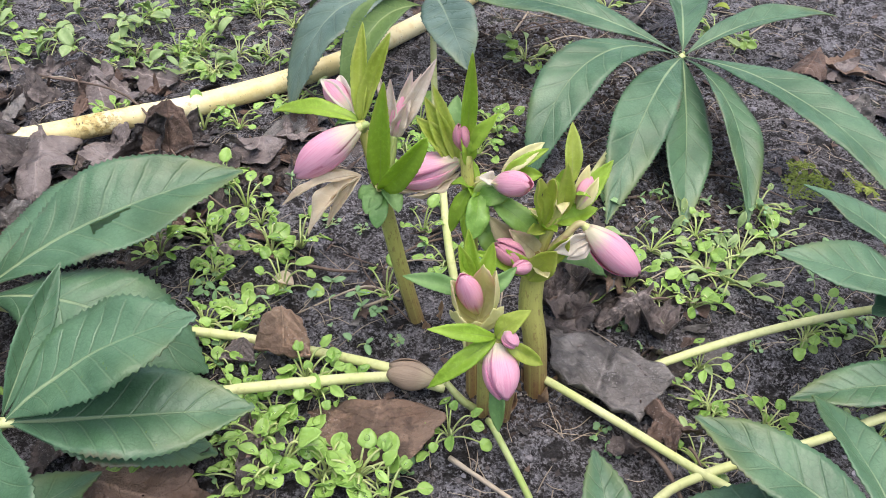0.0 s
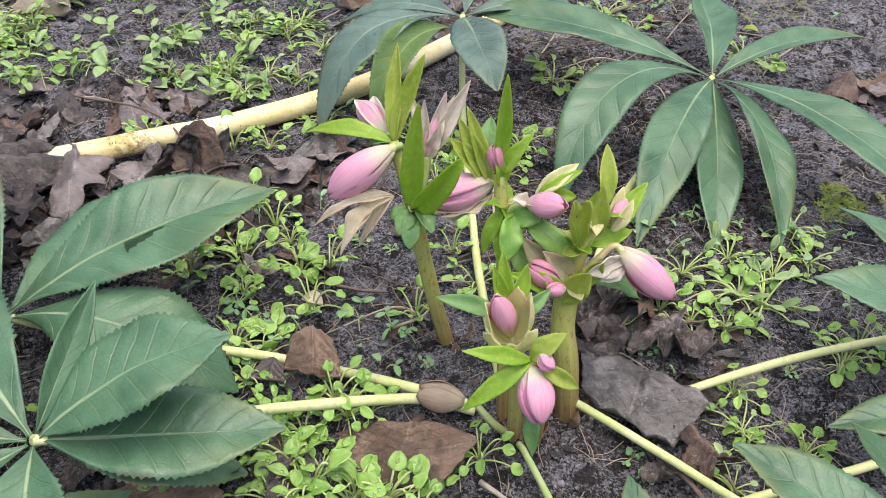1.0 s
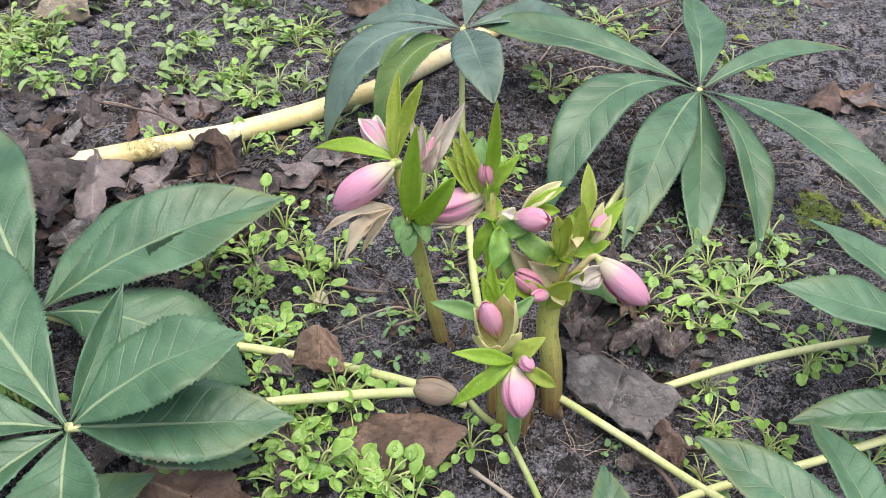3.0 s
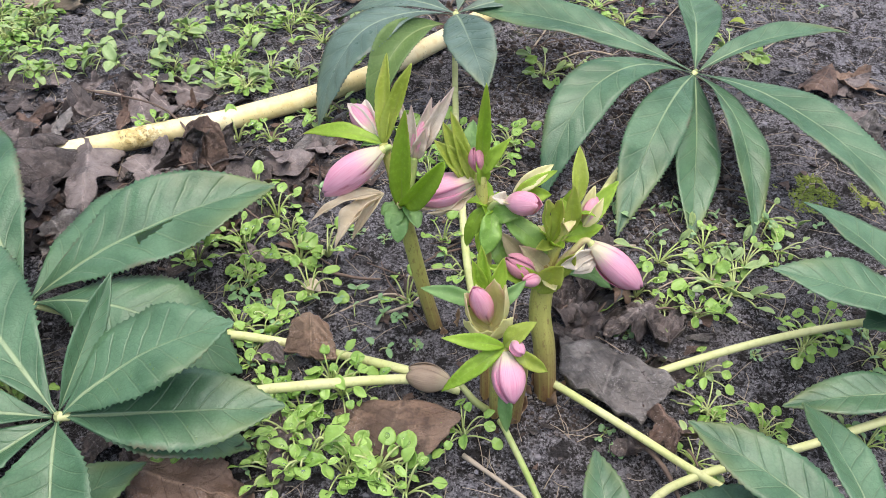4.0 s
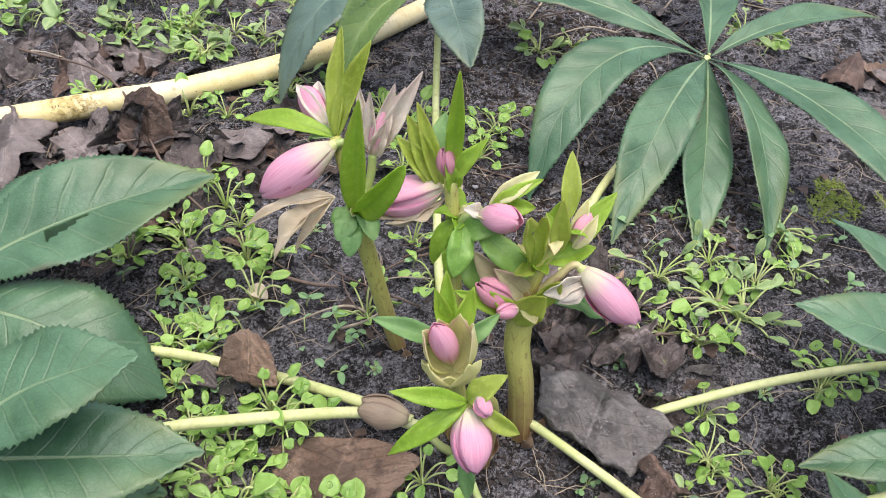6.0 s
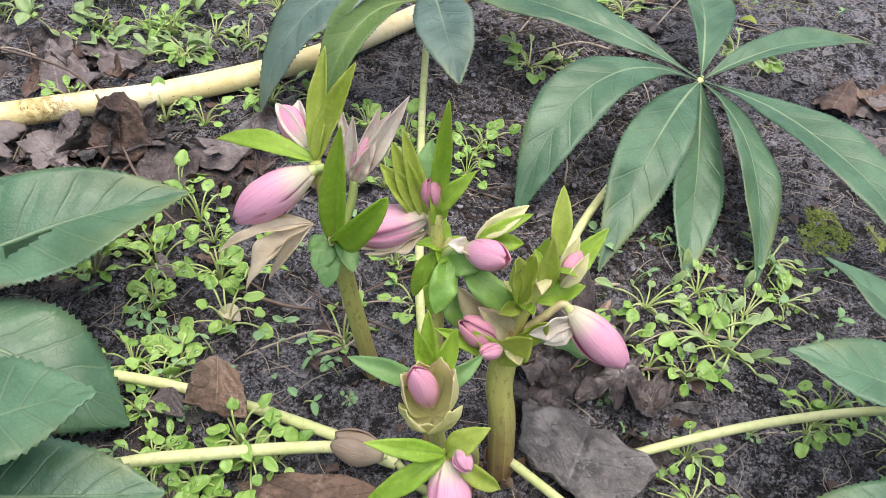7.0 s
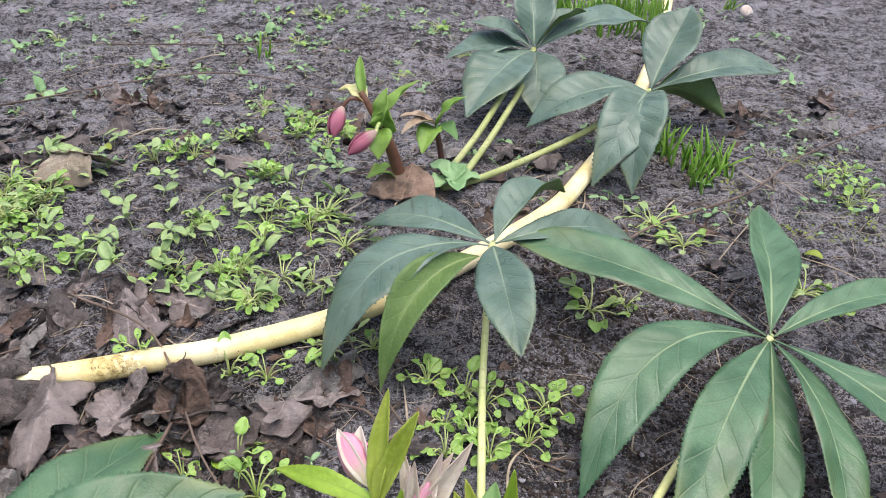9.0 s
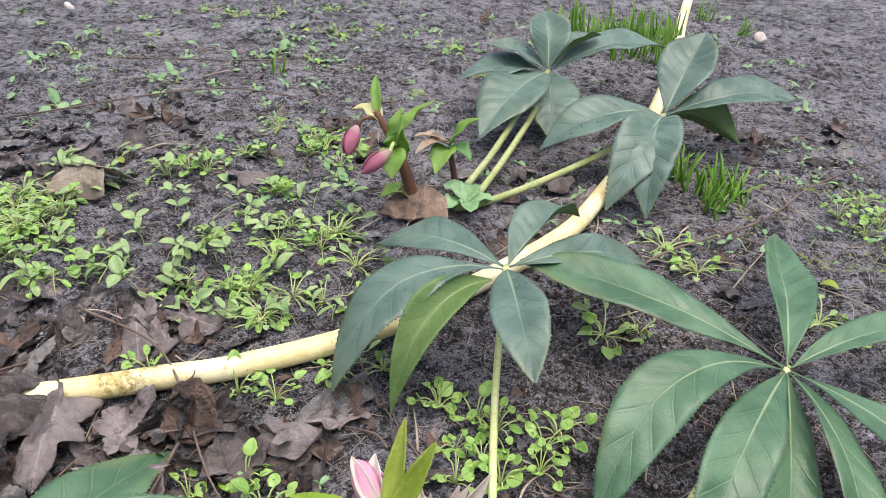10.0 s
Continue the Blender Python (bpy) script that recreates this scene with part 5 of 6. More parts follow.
def sprouts(name, count, box, seed, keep, tall, wide, mat, label):
    """Sprouts past counting, each a thin stalk with two small leaves, as one mesh."""
    r = np.random.default_rng(seed)
    x, y = r.uniform(box[0], box[1], count * 5), r.uniform(box[2], box[3], count * 5)
    ok = keep(x, y) > r.uniform(-0.3, 0.8, len(x))
    x, y = x[ok][:count], y[ok][:count]
    shapes = []
    for a, b in zip(x, y):
        z, an, ht = ground_z(a, b), r.uniform(0, 6.28), r.uniform(*tall)
        lean = r.normal(0, 0.5 * ht, 2)
        top = np.array([a + lean[0], b + lean[1], z + ht])
        stalk = tube([(a, b, z - 0.002), (a + lean[0] * 0.4, b + lean[1] * 0.4, z + ht * 0.6), top], 0.0005, 0.0004, 4, 3)
        shapes.append((stalk[0], stalk[1], stalk[2], np.ones(len(stalk[1]))))
        for k in range(int(r.integers(1, 4))):
            d = an + k * 2.2 + r.normal(0, 0.3)
            ln = r.uniform(*wide)
            tip = top + [ln * math.cos(d), ln * math.sin(d), ln * r.normal(0.1, 0.35)]
            s = blade(top, tip, ln * r.uniform(0.3, 0.7), arch=r.uniform(0, 0.15), fold=r.uniform(0.0, 0.35), roll=r.normal(0, 22), rows=6, cols=5, wide=r.uniform(0.45, 0.62), blunt=0.55, slim=0.9, thick=0.0003)
            shapes.append((s[0], s[1], s[2], np.zeros(len(s[1]))))
    s = joined(shapes)
    tagged(new(name, mesh_of(name, s[0], s[1], [mat, STALK], s[2], s[3])), label, "seedlings", kind="stuff")


def by_hose(x, y):
    return np.where((y - (0.62 + 0.62 * (x + 0.1)) > 0.03) & (y > 0.635) & (y < 0.90), 0.35 + 0.6 * waves(x, y, 9, 61), -1)


def round_stems(x, y):
    return 0.1 + 0.7 * waves(x, y, 14, 62) - 0.8 * (np.abs(x - 0.12) < 0.05) - 1.5 * (np.hypot(x - 0.038, y - 0.285) < 0.05)


def far_bed(x, y):
    return 0.7 * waves(x, y, 8, 63) - 0.1


sprouts("seedling_drift", 120, (-0.48, -0.05, 0.52, 0.90), 71, by_hose, (0.005, 0.018), (0.009, 0.019), SPOON_GREEN, "dense drift of small green seedlings behind the hose")
sprouts("sprout_scatter", 190, (-0.12, 0.34, 0.24, 0.50), 72, round_stems, (0.003, 0.012), (0.003, 0.009), TREFOIL, "scattered small green sprouts on the soil")
sprouts("sprout_mix", 300, (-0.7, 0.45, 0.86, 1.6), 73, far_bed, (0.003, 0.010), (0.005, 0.012), TREFOIL, "scattered small blue-green sprouts on the soil")


# ---- dead leaves ----
def dead_shape(seed, size, lobes, curl, crumple, long=1.0, fold=0.25):
    """A crumpled dead leaf with a torn, angular outline and a crease along its midrib."""
    r = np.random.default_rng(seed)
    n, rings = 60, np.linspace(0.02, 1, 16)
    ang = np.linspace(0, 2 * np.pi, n + 1)
    k = 11
    knots = 0.85 + r.uniform(-0.12, 0.12, k)
    if lobes > 1:
        knots[1::2] *= 0.72 if lobes < 3 else 0.56
        knots[0::2] *= 1.0 + 0.05 * lobes
    knots[0] = 1.3
    out = np.interp(ang, np.linspace(0, 2 * np.pi, k + 1), np.r_[knots, knots[0]]) + 0.055 * r.uniform(-1, 1, n + 1)
    out[-1] = out[0]
    x = rings[:, None] * out * np.cos(ang) * size * 0.5 * long
    y = rings[:, None] * out * np.sin(ang) * size * 0.38
    k = seed * 3.7
    z = crumple * size * (0.4 * np.abs(waves(x / size + k, y / size, 2.4, seed)) + 0.35 * np.abs(waves(x / size + k, y / size, 5, seed + 1)) + 0.14 * waves(x / size + k, y / size, 11, seed + 2) + 0.06 * waves(x / size + k, y / size, 24, seed + 4))
    bow = r.uniform(-1, 1)
    z = z + curl * (y ** 2) / size * 3 + abs(curl) * bow * (x ** 2) / size + fold * np.abs(y) * np.sign(curl + 0.01)
    rim = np.clip(rings[:, None] - 0.75, 0, 1) * 4
    z = z + 0.05 * size * rim * np.sin(ang * 3 + r.uniform(0, 6)) * np.sign(curl + 0.01)
    p = np.stack([x, y, z], -1)
    p[:, -1] = p[:, 0]
    uv = np.stack([y / size + 0.5, x / size + 0.5], -1)
    return sheet(p, uv, 0.0005)


def dead_leaf(at, turn, size, mat, label, seed, lobes=3, curl=0.6, crumple=0.3, tilt=(0, 0), long=1.0, group="", fold=0.12):
    s = dead_shape(seed, size, lobes, curl, crumple, long, fold)
    low = s[0][:, 2].min()
    ob = new("dead_leaf", mesh_of("dead_leaf", s[0] - [0, 0, low], s[1], [mat, mat], s[2], s[3]))
    ob.location = (at[0], at[1], at[2] if len(at) > 2 else ground_z(at[0], at[1]) - 0.002)
    ob.rotation_euler = (radians(tilt[0]), radians(tilt[1]), radians(turn))
    rod = tube([(-0.38 * size * long, 0, -low * 0.6), (-0.5 * size * long, 0.02 * size, -low * 0.4 + 0.001), (-0.68 * size * long, 0.07 * size, 0.001)], 0.0009, 0.0007, 6, 5)
    stalk = new("leaf_stalk", mesh_of("leaf_stalk", rod[0], rod[1], [TWIG], rod[2]))
    stalk.parent = ob
    return tagged(ob, label, "dead leaf", group)


def plate_leaf(corners, mat, label, seed, crumple=0.004, bulge=(0, 0, 0, 0), roll=0.0, group=""):
    """A broad dead leaf between four corners (near left, near right, far right, far left), bulging edges, its near edge rolled up."""
    r = np.random.default_rng(seed)
    a, b, c, d = (np.array(p, float) for p in corners)
    v, u = np.meshgrid(np.linspace(0, 1, 26), np.linspace(0, 1, 34), indexing="ij")
    uu = u + 0.018 * waves(v * 9, v * 0, 1.0, seed) * np.abs(2 * u - 1) ** 2 + 0.4 * bulge[1] * (4 * v * (1 - v)) * u - 0.4 * bulge[3] * (4 * v * (1 - v)) * (1 - u)
    vv = v + 0.03 * waves(u * 8, u * 0, 1.0, seed + 3) * np.abs(2 * v - 1) ** 2 + bulge[2] * (4 * u * (1 - u)) * v - bulge[0] * (4 * u * (1 - u)) * (1 - v)
    p = a * ((1 - uu) * (1 - vv))[..., None] + b * (uu * (1 - vv))[..., None] + c * (uu * vv)[..., None] + d * ((1 - uu) * vv)[..., None]
    z = crumple * (np.abs(waves(p[..., 0], p[..., 1], 40, seed)) + 0.6 * waves(p[..., 0], p[..., 1], 85, seed + 1) + 0.25 * waves(p[..., 0], p[..., 1], 190, seed + 2))
    rib = np.abs(u - 0.5 - 0.08 * np.sin(3 * v))
    z = z + crumple * 0.5 * np.clip(1 - rib / 0.07, 0, 1) + crumple * 0.35 * np.abs(np.sin((v * 4 + rib * 3) * np.pi))
    if roll:
        t = np.clip(1 - v / 0.2, 0, 1)
        z = z + roll * np.sin(t * 2.4)
        p = p + (d - a) / np.linalg.norm(d - a) * (roll * 0.9 * (1 - np.cos(t * 2.4)))[..., None]
    p[..., 2] += z
    low = min(0.0, float((p[..., 2] - soil_height(p[..., 0], p[..., 1])).min()))
    p[..., 2] -= low
    return lone("dead_leaf", sheet(p, np.stack([u, v], -1), 0.0006), [mat, mat], tuple(np.array([*p[..., :2].reshape(-1, 2).mean(0), p[..., 2].min()])), label, "dead leaf", group)


plate_leaf([(-0.036, 0.318, 0.012), (-0.001, 0.312, 0.014), (-0.008, 0.330, 0.033), (-0.032, 0.336, 0.030)], DEAD_WARM, "curled brown dead leaf standing on the pale stalks", 3, 0.004, (0.15, 0.15, 0.2, 0.0), 0.003)
plate_leaf([(-0.056, 0.314, 0.006), (-0.034, 0.312, 0.010), (-0.036, 0.322, 0.018), (-0.050, 0.326, 0.014)], DEAD_PALE, "pale withered leaf stalk end beside the curled leaf", 4, 0.003, (0, 0, 0.2, 0.2), 0.002)
dead_leaf((-0.072, 0.232, 0.0), -10, 0.07, DEAD_BROWN, "wet reddish-brown leaf flat on the soil", 9, 1, 0.1, 0.16, fold=0.02)
plate_leaf([(0.136, 0.317, 0.003), (0.179, 0.286, 0.003), (0.205, 0.322, 0.010), (0.135, 0.356, 0.010)], DEAD_GREY, "large grey-black rotting leaf beside the stems", 5, 0.0052, (0.06, 0.0, 0.14, -0.03), 0.0040)
plate_leaf([(0.014, 0.264, 0.001), (0.056, 0.256, 0.001), (0.077, 0.290, 0.003), (0.002, 0.286, 0.003)], DEAD_BROWN, "broad wet brown leaf flat on the soil", 8, 0.0028, (0.1, 0.1, 0.3, 0.1))
plate_leaf([(-0.447, 0.780, 0.002), (-0.378, 0.786, 0.002), (-0.384, 0.806, 0.032), (-0.428, 0.806, 0.028)], DEAD_TAN, "bleached tan leaf folded like a tent on the soil", 13, 0.004, (0.05, 0.05, 0.1, 0.1), 0.003)
plate_leaf([(-0.430, 0.805, 0.032), (-0.382, 0.806, 0.035), (-0.372, 0.842, 0.006), (-0.440, 0.836, 0.006)], DEAD_TAN, "bleached tan leaf folded over another leaf", 14, 0.004)
plate_leaf([(-0.102, 0.832, 0.002), (-0.028, 0.826, 0.002), (-0.036, 0.862, 0.020), (-0.086, 0.866, 0.026)], DEAD_BROWN, "reddish-brown arched leaf at the foot of the small hellebore", 16, 0.004, (0.05, 0.1, 0.2, 0.1), 0.003)
plate_leaf([(-0.104, 0.512, 0.006), (-0.072, 0.508, 0.005), (-0.062, 0.534, 0.014), (-0.100, 0.532, 0.012)], DEAD_PALE, "flat pale grey-brown leaf below the hose", 61, 0.003, (0.0, 0.1, 0.1, 0.0))
plate_leaf([(-0.134, 0.488, 0.006), (-0.096, 0.480, 0.004), (-0.092, 0.512, 0.012), (-0.126, 0.520, 0.014)], DEAD_DARK, "dark brown leaf with a rolled edge", 62, 0.004, (0.2, 0.1, 0.1, 0.0), 0.003)
plate_leaf([(-0.166, 0.505, 0.008), (-0.128, 0.508, 0.006), (-0.134, 0.524, 0.040), (-0.160, 0.524, 0.042)], DEAD_RUST, "brown curled leaf standing below the hose", 63, 0.004, (0.2, 0.2, 0.2, 0.2), 0.003)
dead_leaf((-0.237, 0.494, 0.006), -70, 0.078, DEAD_PALE, "pale grey-brown lobed leaf below the hose", 64, 4, -0.35, 0.12, (4, 0), 1.1, fold=0.06)
dead_leaf((-0.196, 0.505, 0.006), 140, 0.050, DEAD_PALE, "pale grey-brown leaf below the hose", 65, 2, 0.3, 0.14, fold=0.1)
dead_leaf((-0.285, 0.492, 0.006), 30, 0.066, DEAD_DARK, "dark brown curled leaf below the hose", 66, 1, -0.8, 0.2, (0, 6), 1.3, fold=0.2)
dead_leaf((-0.262, 0.455, 0.006), 110, 0.060, DEAD_DARK, "dark brown lobed leaf below the hose", 67, 3, 0.4, 0.14, fold=0.1)
dead_leaf((-0.165, 0.470, 0.006), 200, 0.055, DEAD_PALE, "pale brown leaf on the dark litter", 68, 2, -0.4, 0.15, fold=0.1)
dead_leaf((0.386, 0.685, 0.004), 60, 0.050, DEAD_RUST, "brown leaf among twigs", 69, 1, -0.6, 0.2, fold=0.2)
dead_leaf((0.425, 0.700, 0.004), 150, 0.055, DEAD_BROWN, "brown leaf among twigs", 70, 2, 0.5, 0.2, fold=0.15)
dead_leaf((0.165, 0.395, 0.0), 30, 0.06, DEAD_DARK, "crumpled dark brown leaf behind the stems", 11, 3, 1.2, 0.5)
for k, (x, y, s, mat) in enumerate([(0.150, 0.408, 0.045, DEAD_PALE), (0.172, 0.402, 0.05, DEAD_WARM), (0.186, 0.412, 0.045, DEAD_DARK), (0.189, 0.378, 0.042, DEAD_PALE), (0.152, 0.372, 0.046, DEAD_PALE), (0.138, 0.36, 0.035, DEAD_DARK), (0.206, 0.362, 0.04, DEAD_DARK), (0.199, 0.286, 0.034, DEAD_RUST), (0.180, 0.278, 0.024, DEAD_DARK)]):
    dead_leaf((x, y, 0.0), 70 * k, s, mat, "crumpled dead leaf at the foot of the stems", 300 + k, 2 + k % 2, (-1) ** k * 0.9, 0.5, (20 * (k % 3) - 10, 12), group="leaves at the stems")
dead_leaf((0.14, 0.385, 0.0), 100, 0.05, DEAD_DARK, "crumpled dark brown leaf behind the stems", 12, 3, 1.0, 0.5)
dead_leaf((-0.315, 0.485, 0.004), 10, 0.07, DEAD_DARK, "dark brown curled leaf covering the hose end", 22, 2, -0.4, 0.3, (0, 10))
dead_leaf((-0.168, 0.548, 0.006), 100, 0.045, DEAD_DARK, "dark curled leaf standing against the hose", 23, 3, 1.0, 0.3, (50, 10))
dead_leaf((-0.161, 0.521, 0.020), 10, 0.046, DEAD_DARK, "dark curled leaf standing upright against the hose", 41, 2, 0.7, 0.4, (68, -60), 1.1)
dead_leaf((-0.149, 0.528, 0.004), 60, 0.05, DEAD_DARK, "dark curled leaf leaning on the hose", 14, 2, 1.0, 0.3, (40, 20))
dead_leaf((-0.297, 0.506, 0.012), 30, 0.055, DEAD_DARK, "dark brown leaf lying over the hose", 15, 1, -0.8, 0.2, (0, -8))
withered = thing("withered_bud", (0.055, 0.309, 0.012), "withered brown flower bud lying on the pale stalks", "bud")
bud(withered, (0.069, 0.307, 0.016), (0.042, 0.311, 0.016), 0.0155, WITHER_PETAL, petals=7, open_tip=0.4, seed=31)
dead_leaf((0.075, 0.95, 0.0), 50, 0.045, DEAD_DARK, "dark dead leaf beside the hose", 18, 1, -0.8, 0.2)
VARIANTS = [(dead_shape(100 + k, 1.0, 1 + k % 4, [0.5, -0.4, 0.8, 0.15][k % 4], 0.16 + 0.08 * (k % 3), 1 + 0.3 * (k % 2), 0.1)) for k in range(12)]
VARIANTS = [mesh_of("dead_leaf", s[0] - [0, 0, s[0][:, 2].min()], s[1], [(DEAD_DARK, DEAD_PALE, DEAD_RUST, DEAD_DARK, DEAD_GREY)[k % 5]] * 2, s[2], s[3]) for k, s in enumerate(VARIANTS)]


def litter(count, box, size, g, lift=0.012, keep=None):
    done = 0
    while done < count:
        x, y = g.uniform(box[0], box[1]), g.uniform(box[2], box[3])
        if keep and not keep(x, y):
            continue
        done += 1
        s = g.uniform(*size)
        ob = new("dead_leaf", VARIANTS[int(g.integers(len(VARIANTS)))])
        ob.matrix_basis = Matrix.LocRotScale((x, y, ground_z(x, y) - 0.06 * s + g.uniform(0, lift)), Euler((g.normal(0, 0.4), g.normal(0, 0.4), g.uniform(0, 6.28))), (s, s, s * g.uniform(0.45, 1.1)))
        tagged(ob, "crumpled dark brown dead leaf on the soil", "dead leaf", "leaf litter")


def below_hose(x, y):
    return y < 0.475 + 0.5 * (x + 0.29)


def strip_above(x, y):
    return 0.035 < y - (0.53 + 0.5 * (x + 0.26)) < 0.08


def above_hose(x, y):
    return y - (0.53 + 0.5 * (x + 0.26)) > 0.045


g = np.random.default_rng(29)
litter(90, (-0.42, -0.05, 0.40, 0.60), (0.022, 0.056), g, 0.004, below_hose)
litter(20, (-0.46, -0.14, 0.48, 0.68), (0.024, 0.046), g, 0.006, strip_above)
litter(46, (-0.44, -0.18, 0.50, 0.645), (0.026, 0.05), g, 0.004, above_hose)
litter(14, (-0.22, -0.02, 0.21, 0.30), (0.03, 0.05), g, 0.002)
litter(8, (0.14, 0.24, 0.33, 0.42), (0.022, 0.042), g, 0.002)
litter(8, (-0.07, 0.02, 0.46, 0.56), (0.02, 0.035), g, 0.003)
litter(10, (0.36, 0.5, 0.60, 0.74), (0.03, 0.05), g, 0.005)
litter(26, (-0.56, -0.25, 0.86, 1.02), (0.022, 0.045), g, 0.004)
litter(22, (-0.08, 0.11, 0.80, 0.99), (0.02, 0.042), g, 0.003)
litter(16, (-0.58, -0.46, 0.82, 0.92), (0.03, 0.05), g, 0.004)
litter(18, (-0.44, -0.12, 0.95, 1.09), (0.022, 0.042), g, 0.003)
litter(12, (0.27, 0.42, 1.08, 1.2), (0.02, 0.036), g, 0.003)
litter(20, (-0.7, 0.5, 1.15, 1.65), (0.014, 0.03), g, 0.002)
litter(8, (0.12, 0.28, 0.74, 0.88), (0.018, 0.03), g, 0.003)
litter(6, (0.28, 0.45, 1.05, 1.25), (0.025, 0.04), g, 0.003)


# ---- twigs and fibres ----
def twig(points, r, mat=None, label="thin brown twig on the soil"):
    lone("twig", tube(points, r, r * 0.6, 6, 6, 0.15, int(abs(points[0][0]) * 999)), [mat or TWIG], points[0], label, "twig", "twigs")


twig([(-0.143, 0.41, 0.03), (-0.146, 0.45, 0.02), (-0.15, 0.50, 0.016)], 0.0022)
twig([(-0.3, 0.62, 0.012), (-0.2, 0.575, 0.022), (-0.12, 0.48, 0.014), (-0.07, 0.44, 0.008), (-0.02, 0.41, 0.004)], 0.0011)
twig([(-0.06, 0.415, 0.004), (-0.01, 0.402, 0.005), (0.012, 0.402, 0.004)], 0.0014)
twig([(-0.6, 0.94, 0.008), (-0.4, 1.11, 0.006), (-0.2, 1.08, 0.012), (-0.11, 1.1, 0.008)], 0.0011, label="long thin brown twig across the soil")
twig([(0.15, 0.79, 0.006), (0.19, 0.84, 0.010), (0.292, 0.925, 0.012), (0.36, 1.02, 0.012), (0.47, 1.13, 0.01), (0.56, 1.2, 0.006)], 0.0015, label="long thin brown twig across the soil")
twig([(-0.6, 1.18, 0.004), (-0.5, 1.20, 0.006), (-0.36, 1.25, 0.004), (-0.3, 1.33, 0.003)], 0.0012)
twig([(0.08, 0.265, 0.004), (0.12, 0.235, 0.008), (0.16, 0.205, 0.006)], 0.0014, STRAW, "pale dry stalk on the soil")
twig([(0.165, 0.30, 0.004), (0.19, 0.27, 0.006), (0.2, 0.245, 0.004)], 0.0018)
g = np.random.default_rng(31)
for k in range(180):
    zone = [(-0.42, -0.08, 0.42, 0.66), (0.1, 0.36, 0.70, 0.92), (-0.1, 0.12, 0.78, 0.95), (-0.05, 0.3, 0.34, 0.62), (-0.6, 0.4, 0.9, 1.3)][k % 5]
    x, y, an, ln = g.uniform(zone[0], zone[1]), g.uniform(zone[2], zone[3]), g.uniform(0, 6.28), g.uniform(0.02, 0.085)
    z = ground_z(x, y)
    dx, dy = ln * math.cos(an), ln * math.sin(an)
    pts = [(x, y, z + 0.002), (x + dx * 0.5 + g.normal(0, 0.006), y + dy * 0.5 + g.normal(0, 0.006), max(ground_z(x + dx / 2, y + dy / 2), z) + g.uniform(0.002, 0.009)), (x + dx, y + dy, ground_z(x + dx, y + dy) + 0.002)]
    twig(pts, g.uniform(0.0004, 0.0012), STRAW if g.uniform() < 0.4 else TWIG)


def fibres(count):
    """Fine roots and bits of straw, past counting, as one mesh."""
    r = np.random.default_rng(37)
    rods = []
    for _ in range(count):
        x, y, an, ln = r.uniform(-0.6, 0.5), r.uniform(0.22, 1.3), r.uniform(0, 6.28), r.uniform(0.006, 0.03)
        pts = []
        for s in (0, 0.5, 1):
            a, b = x + s * ln * math.cos(an) + r.normal(0, 0.002), y + s * ln * math.sin(an) + r.normal(0, 0.002)
            pts.append((a, b, ground_z(a, b) + 0.0012 + 0.002 * s * (1 - s)))
        rods.append(tube(pts, 0.00032, 0.0002, 4, 3))
    s = joined(rods)
    tagged(new("root_fibres", mesh_of("root_fibres", s[0], s[1], [STRAW], s[2])), "fine pale roots and straw bits on the soil", "fibres", kind="stuff")


fibres(3200)


def shreds(count):
    """Torn bits of dead leaves, past counting, as one mesh."""
    r = np.random.default_rng(43)
    x, y = r.uniform(-0.75, 0.5, count * 4), r.uniform(0.2, 1.55, count * 4)
    thick = np.exp(-((y - (0.53 + 0.5 * (x + 0.26))) / 0.12) ** 2) * (x < 0) + 0.35 * (waves(x, y, 6, 51) > 0.1) + 0.08
    ok = r.uniform(size=len(x)) < thick
    x, y = x[ok][:count], y[ok][:count]
    n = len(x)
    an = np.sort(r.uniform(0, 6.28, (n, 5)), axis=1)
    size = (0.002 + 0.006 * r.uniform(size=n) ** 2)[:, None] * r.uniform(0.5, 1.2, (n, 5))
    tilt = r.normal(0, 0.35, (n, 2))
    dx, dy = size * np.cos(an), size * np.sin(an)
    top = np.stack([x[:, None] + dx, y[:, None] + dy, (soil_height(x, y) + 0.002)[:, None] + dx * tilt[:, :1] + dy * tilt[:, 1:]], -1)
    v = np.concatenate([top, top - [0, 0, 0.0004]], 1).reshape(-1, 3)
    f = []
    for k in range(n):
        o = k * 10
        f += [tuple(o + i for i in range(5)), tuple(o + 5 + i for i in range(4, -1, -1))] + [(o + i, o + 5 + i, o + 5 + (i + 1) % 5, o + (i + 1) % 5) for i in range(5)]
    me = mesh_of("leaf_shreds", v, f, [DEAD_DARK, DEAD_RUST, DEAD_GREY], np.zeros((len(v), 2)), np.repeat(r.integers(0, 3, n), 7), False)
    tagged(new("leaf_shreds", me), "torn bits of dark dead leaves on the soil", "leaf litter", kind="stuff")


shreds(2600)


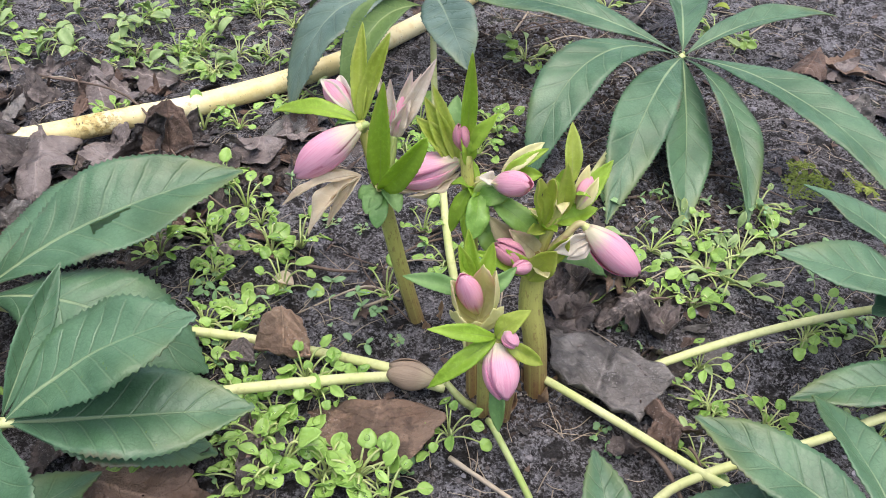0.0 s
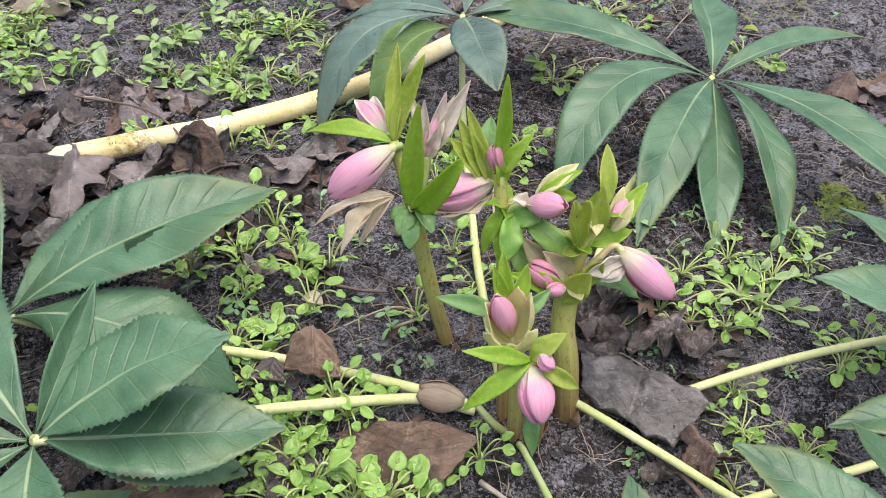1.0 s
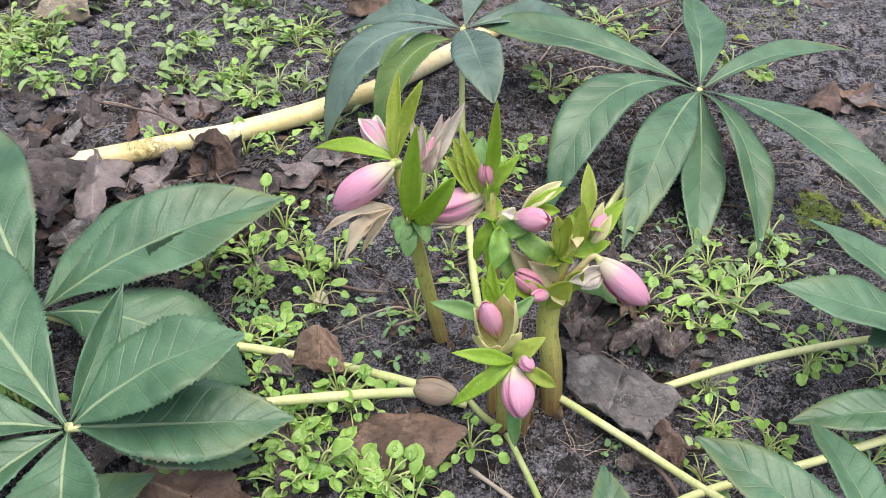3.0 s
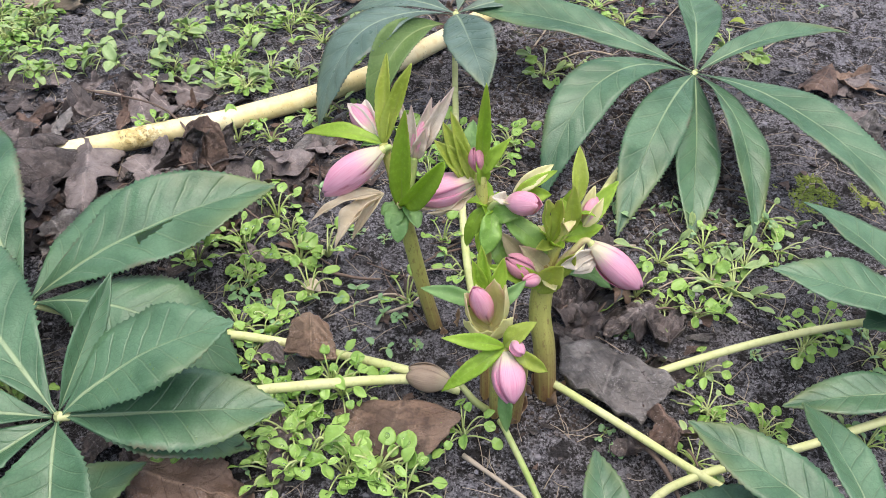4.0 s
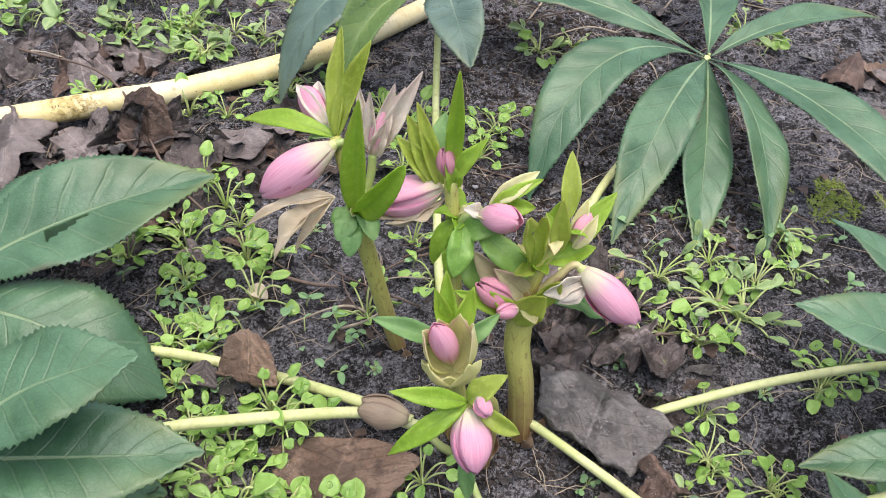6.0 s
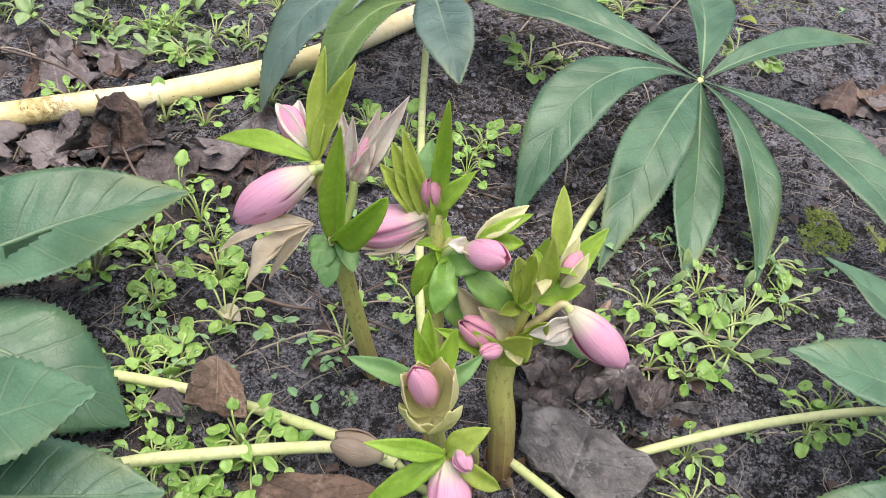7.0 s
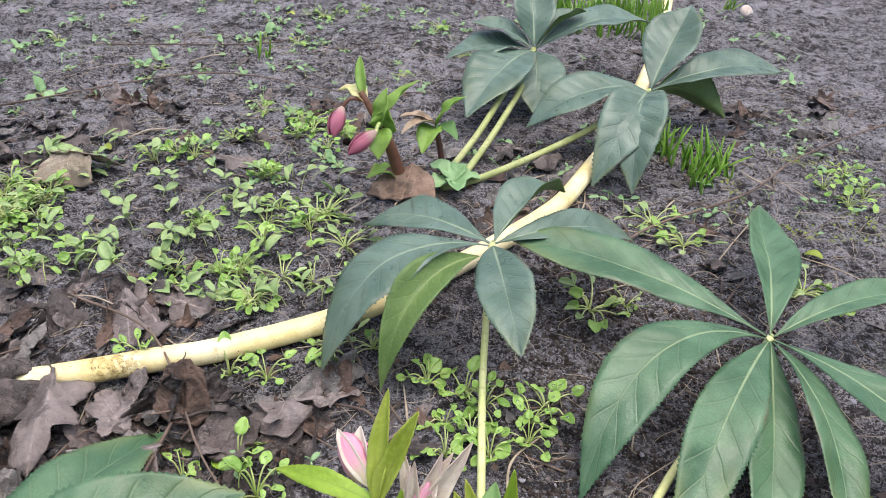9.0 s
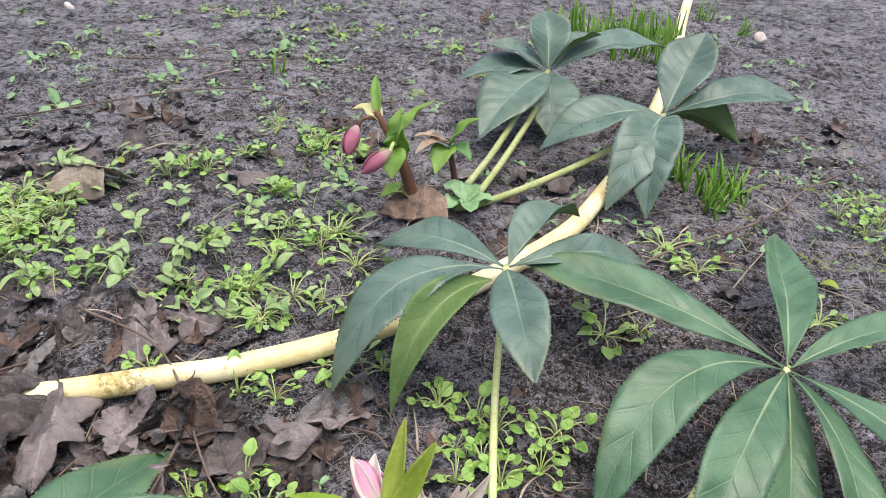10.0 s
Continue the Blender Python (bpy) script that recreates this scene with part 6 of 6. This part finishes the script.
# ---- bulb shoots ----
def shoots(name, spots, seed):
    r = np.random.default_rng(seed)
    for x, y in spots:
        z = ground_z(x, y)
        home = thing("bulb_shoot", (x, y, z), "tuft of narrow bright green bulb shoots", "shoot", "bulb shoots")
        for _ in range(int(r.integers(5, 10))):
            an, ht, ln = r.uniform(0, 6.28), r.uniform(0.016, 0.05) * (1.4 if name == "far" else 1.0), r.uniform(0.0, 0.026)
            bx, by = x + r.normal(0, 0.007), y + r.normal(0, 0.007)
            part("blade", blade((bx, by, z - 0.002), (bx + ln * math.cos(an), by + ln * math.sin(an), z + ht), 0.003, arch=0.05, fold=0.3, roll=r.uniform(-60, 60), rows=8, cols=3, wide=0.4, blunt=0.4, slim=0.3), [BLADE, BLADE], home)


shoots("near", [(0.215, 1.02), (0.225, 1.0), (0.235, 0.985), (0.245, 0.965), (0.25, 0.95), (0.265, 0.975), (0.275, 1.0), (0.255, 1.01), (0.205, 1.05)], 3)
shoots("far", [(0.03 + 0.0068 * k + 0.004 * (k % 3), 1.42 + 0.07 * ((k * 7) % 5) / 2) for k in range(30)], 4)
shoots("few", [(0.36, 1.62), (0.30, 1.70), (-0.35, 1.2)], 5)


# ---- small finds ----
def snail_shell(at, size, turn):
    pts = []
    for k in range(40):
        a = k * 0.36
        s = math.exp(-0.085 * k)
        pts.append((size * 0.55 * s * math.cos(a), size * 0.55 * s * math.sin(a), size * (0.42 + 0.5 * (1 - s))))
    v, f, u, _ = tube(pts, size * 0.42, size * 0.03, 10, 2)
    lone_ob = new("snail_shell", mesh_of("snail_shell", v, f, [SHELL], u))
    lone_ob.matrix_basis = Matrix.LocRotScale(at, Euler((1.1, 0.2, turn)), None)
    tagged(lone_ob, "empty pale pink-white snail shell on the soil", "snail shell", "snail shells")


snail_shell((0.376, 1.574, 0.012), 0.017, 0.4)
snail_shell((-0.78, 1.343, 0.010), 0.015, 2.0)
for x, y, mat, label in [(-0.042, 0.392, DRY, "dry cream bract lying among seedlings"), (-0.115, 0.485, NEW_TOP, "fallen green bract among dead leaves"), (0.331, 0.828, NEW_YELLOW, "yellowed fallen leaf on the soil"), (-0.42, 0.88, NEW_YELLOW, "yellowed fallen leaf on the soil"), (-0.184, 0.817, WHITE, "small white petal among seedlings"), (-0.38, 1.39, NEW_YELLOW, "yellowed fallen leaf on the soil")]:
    z = ground_z(x, y) + 0.003
    k = 0.5 if mat == WHITE else 0.9
    lone("fallen_leaf", blade((x, y, z), (x + 0.017 * k, y - 0.008 * k, z + 0.002), 0.012 * k, arch=0.15, fold=0.2), [mat, mat], (x, y, z), label, "fallen leaf")
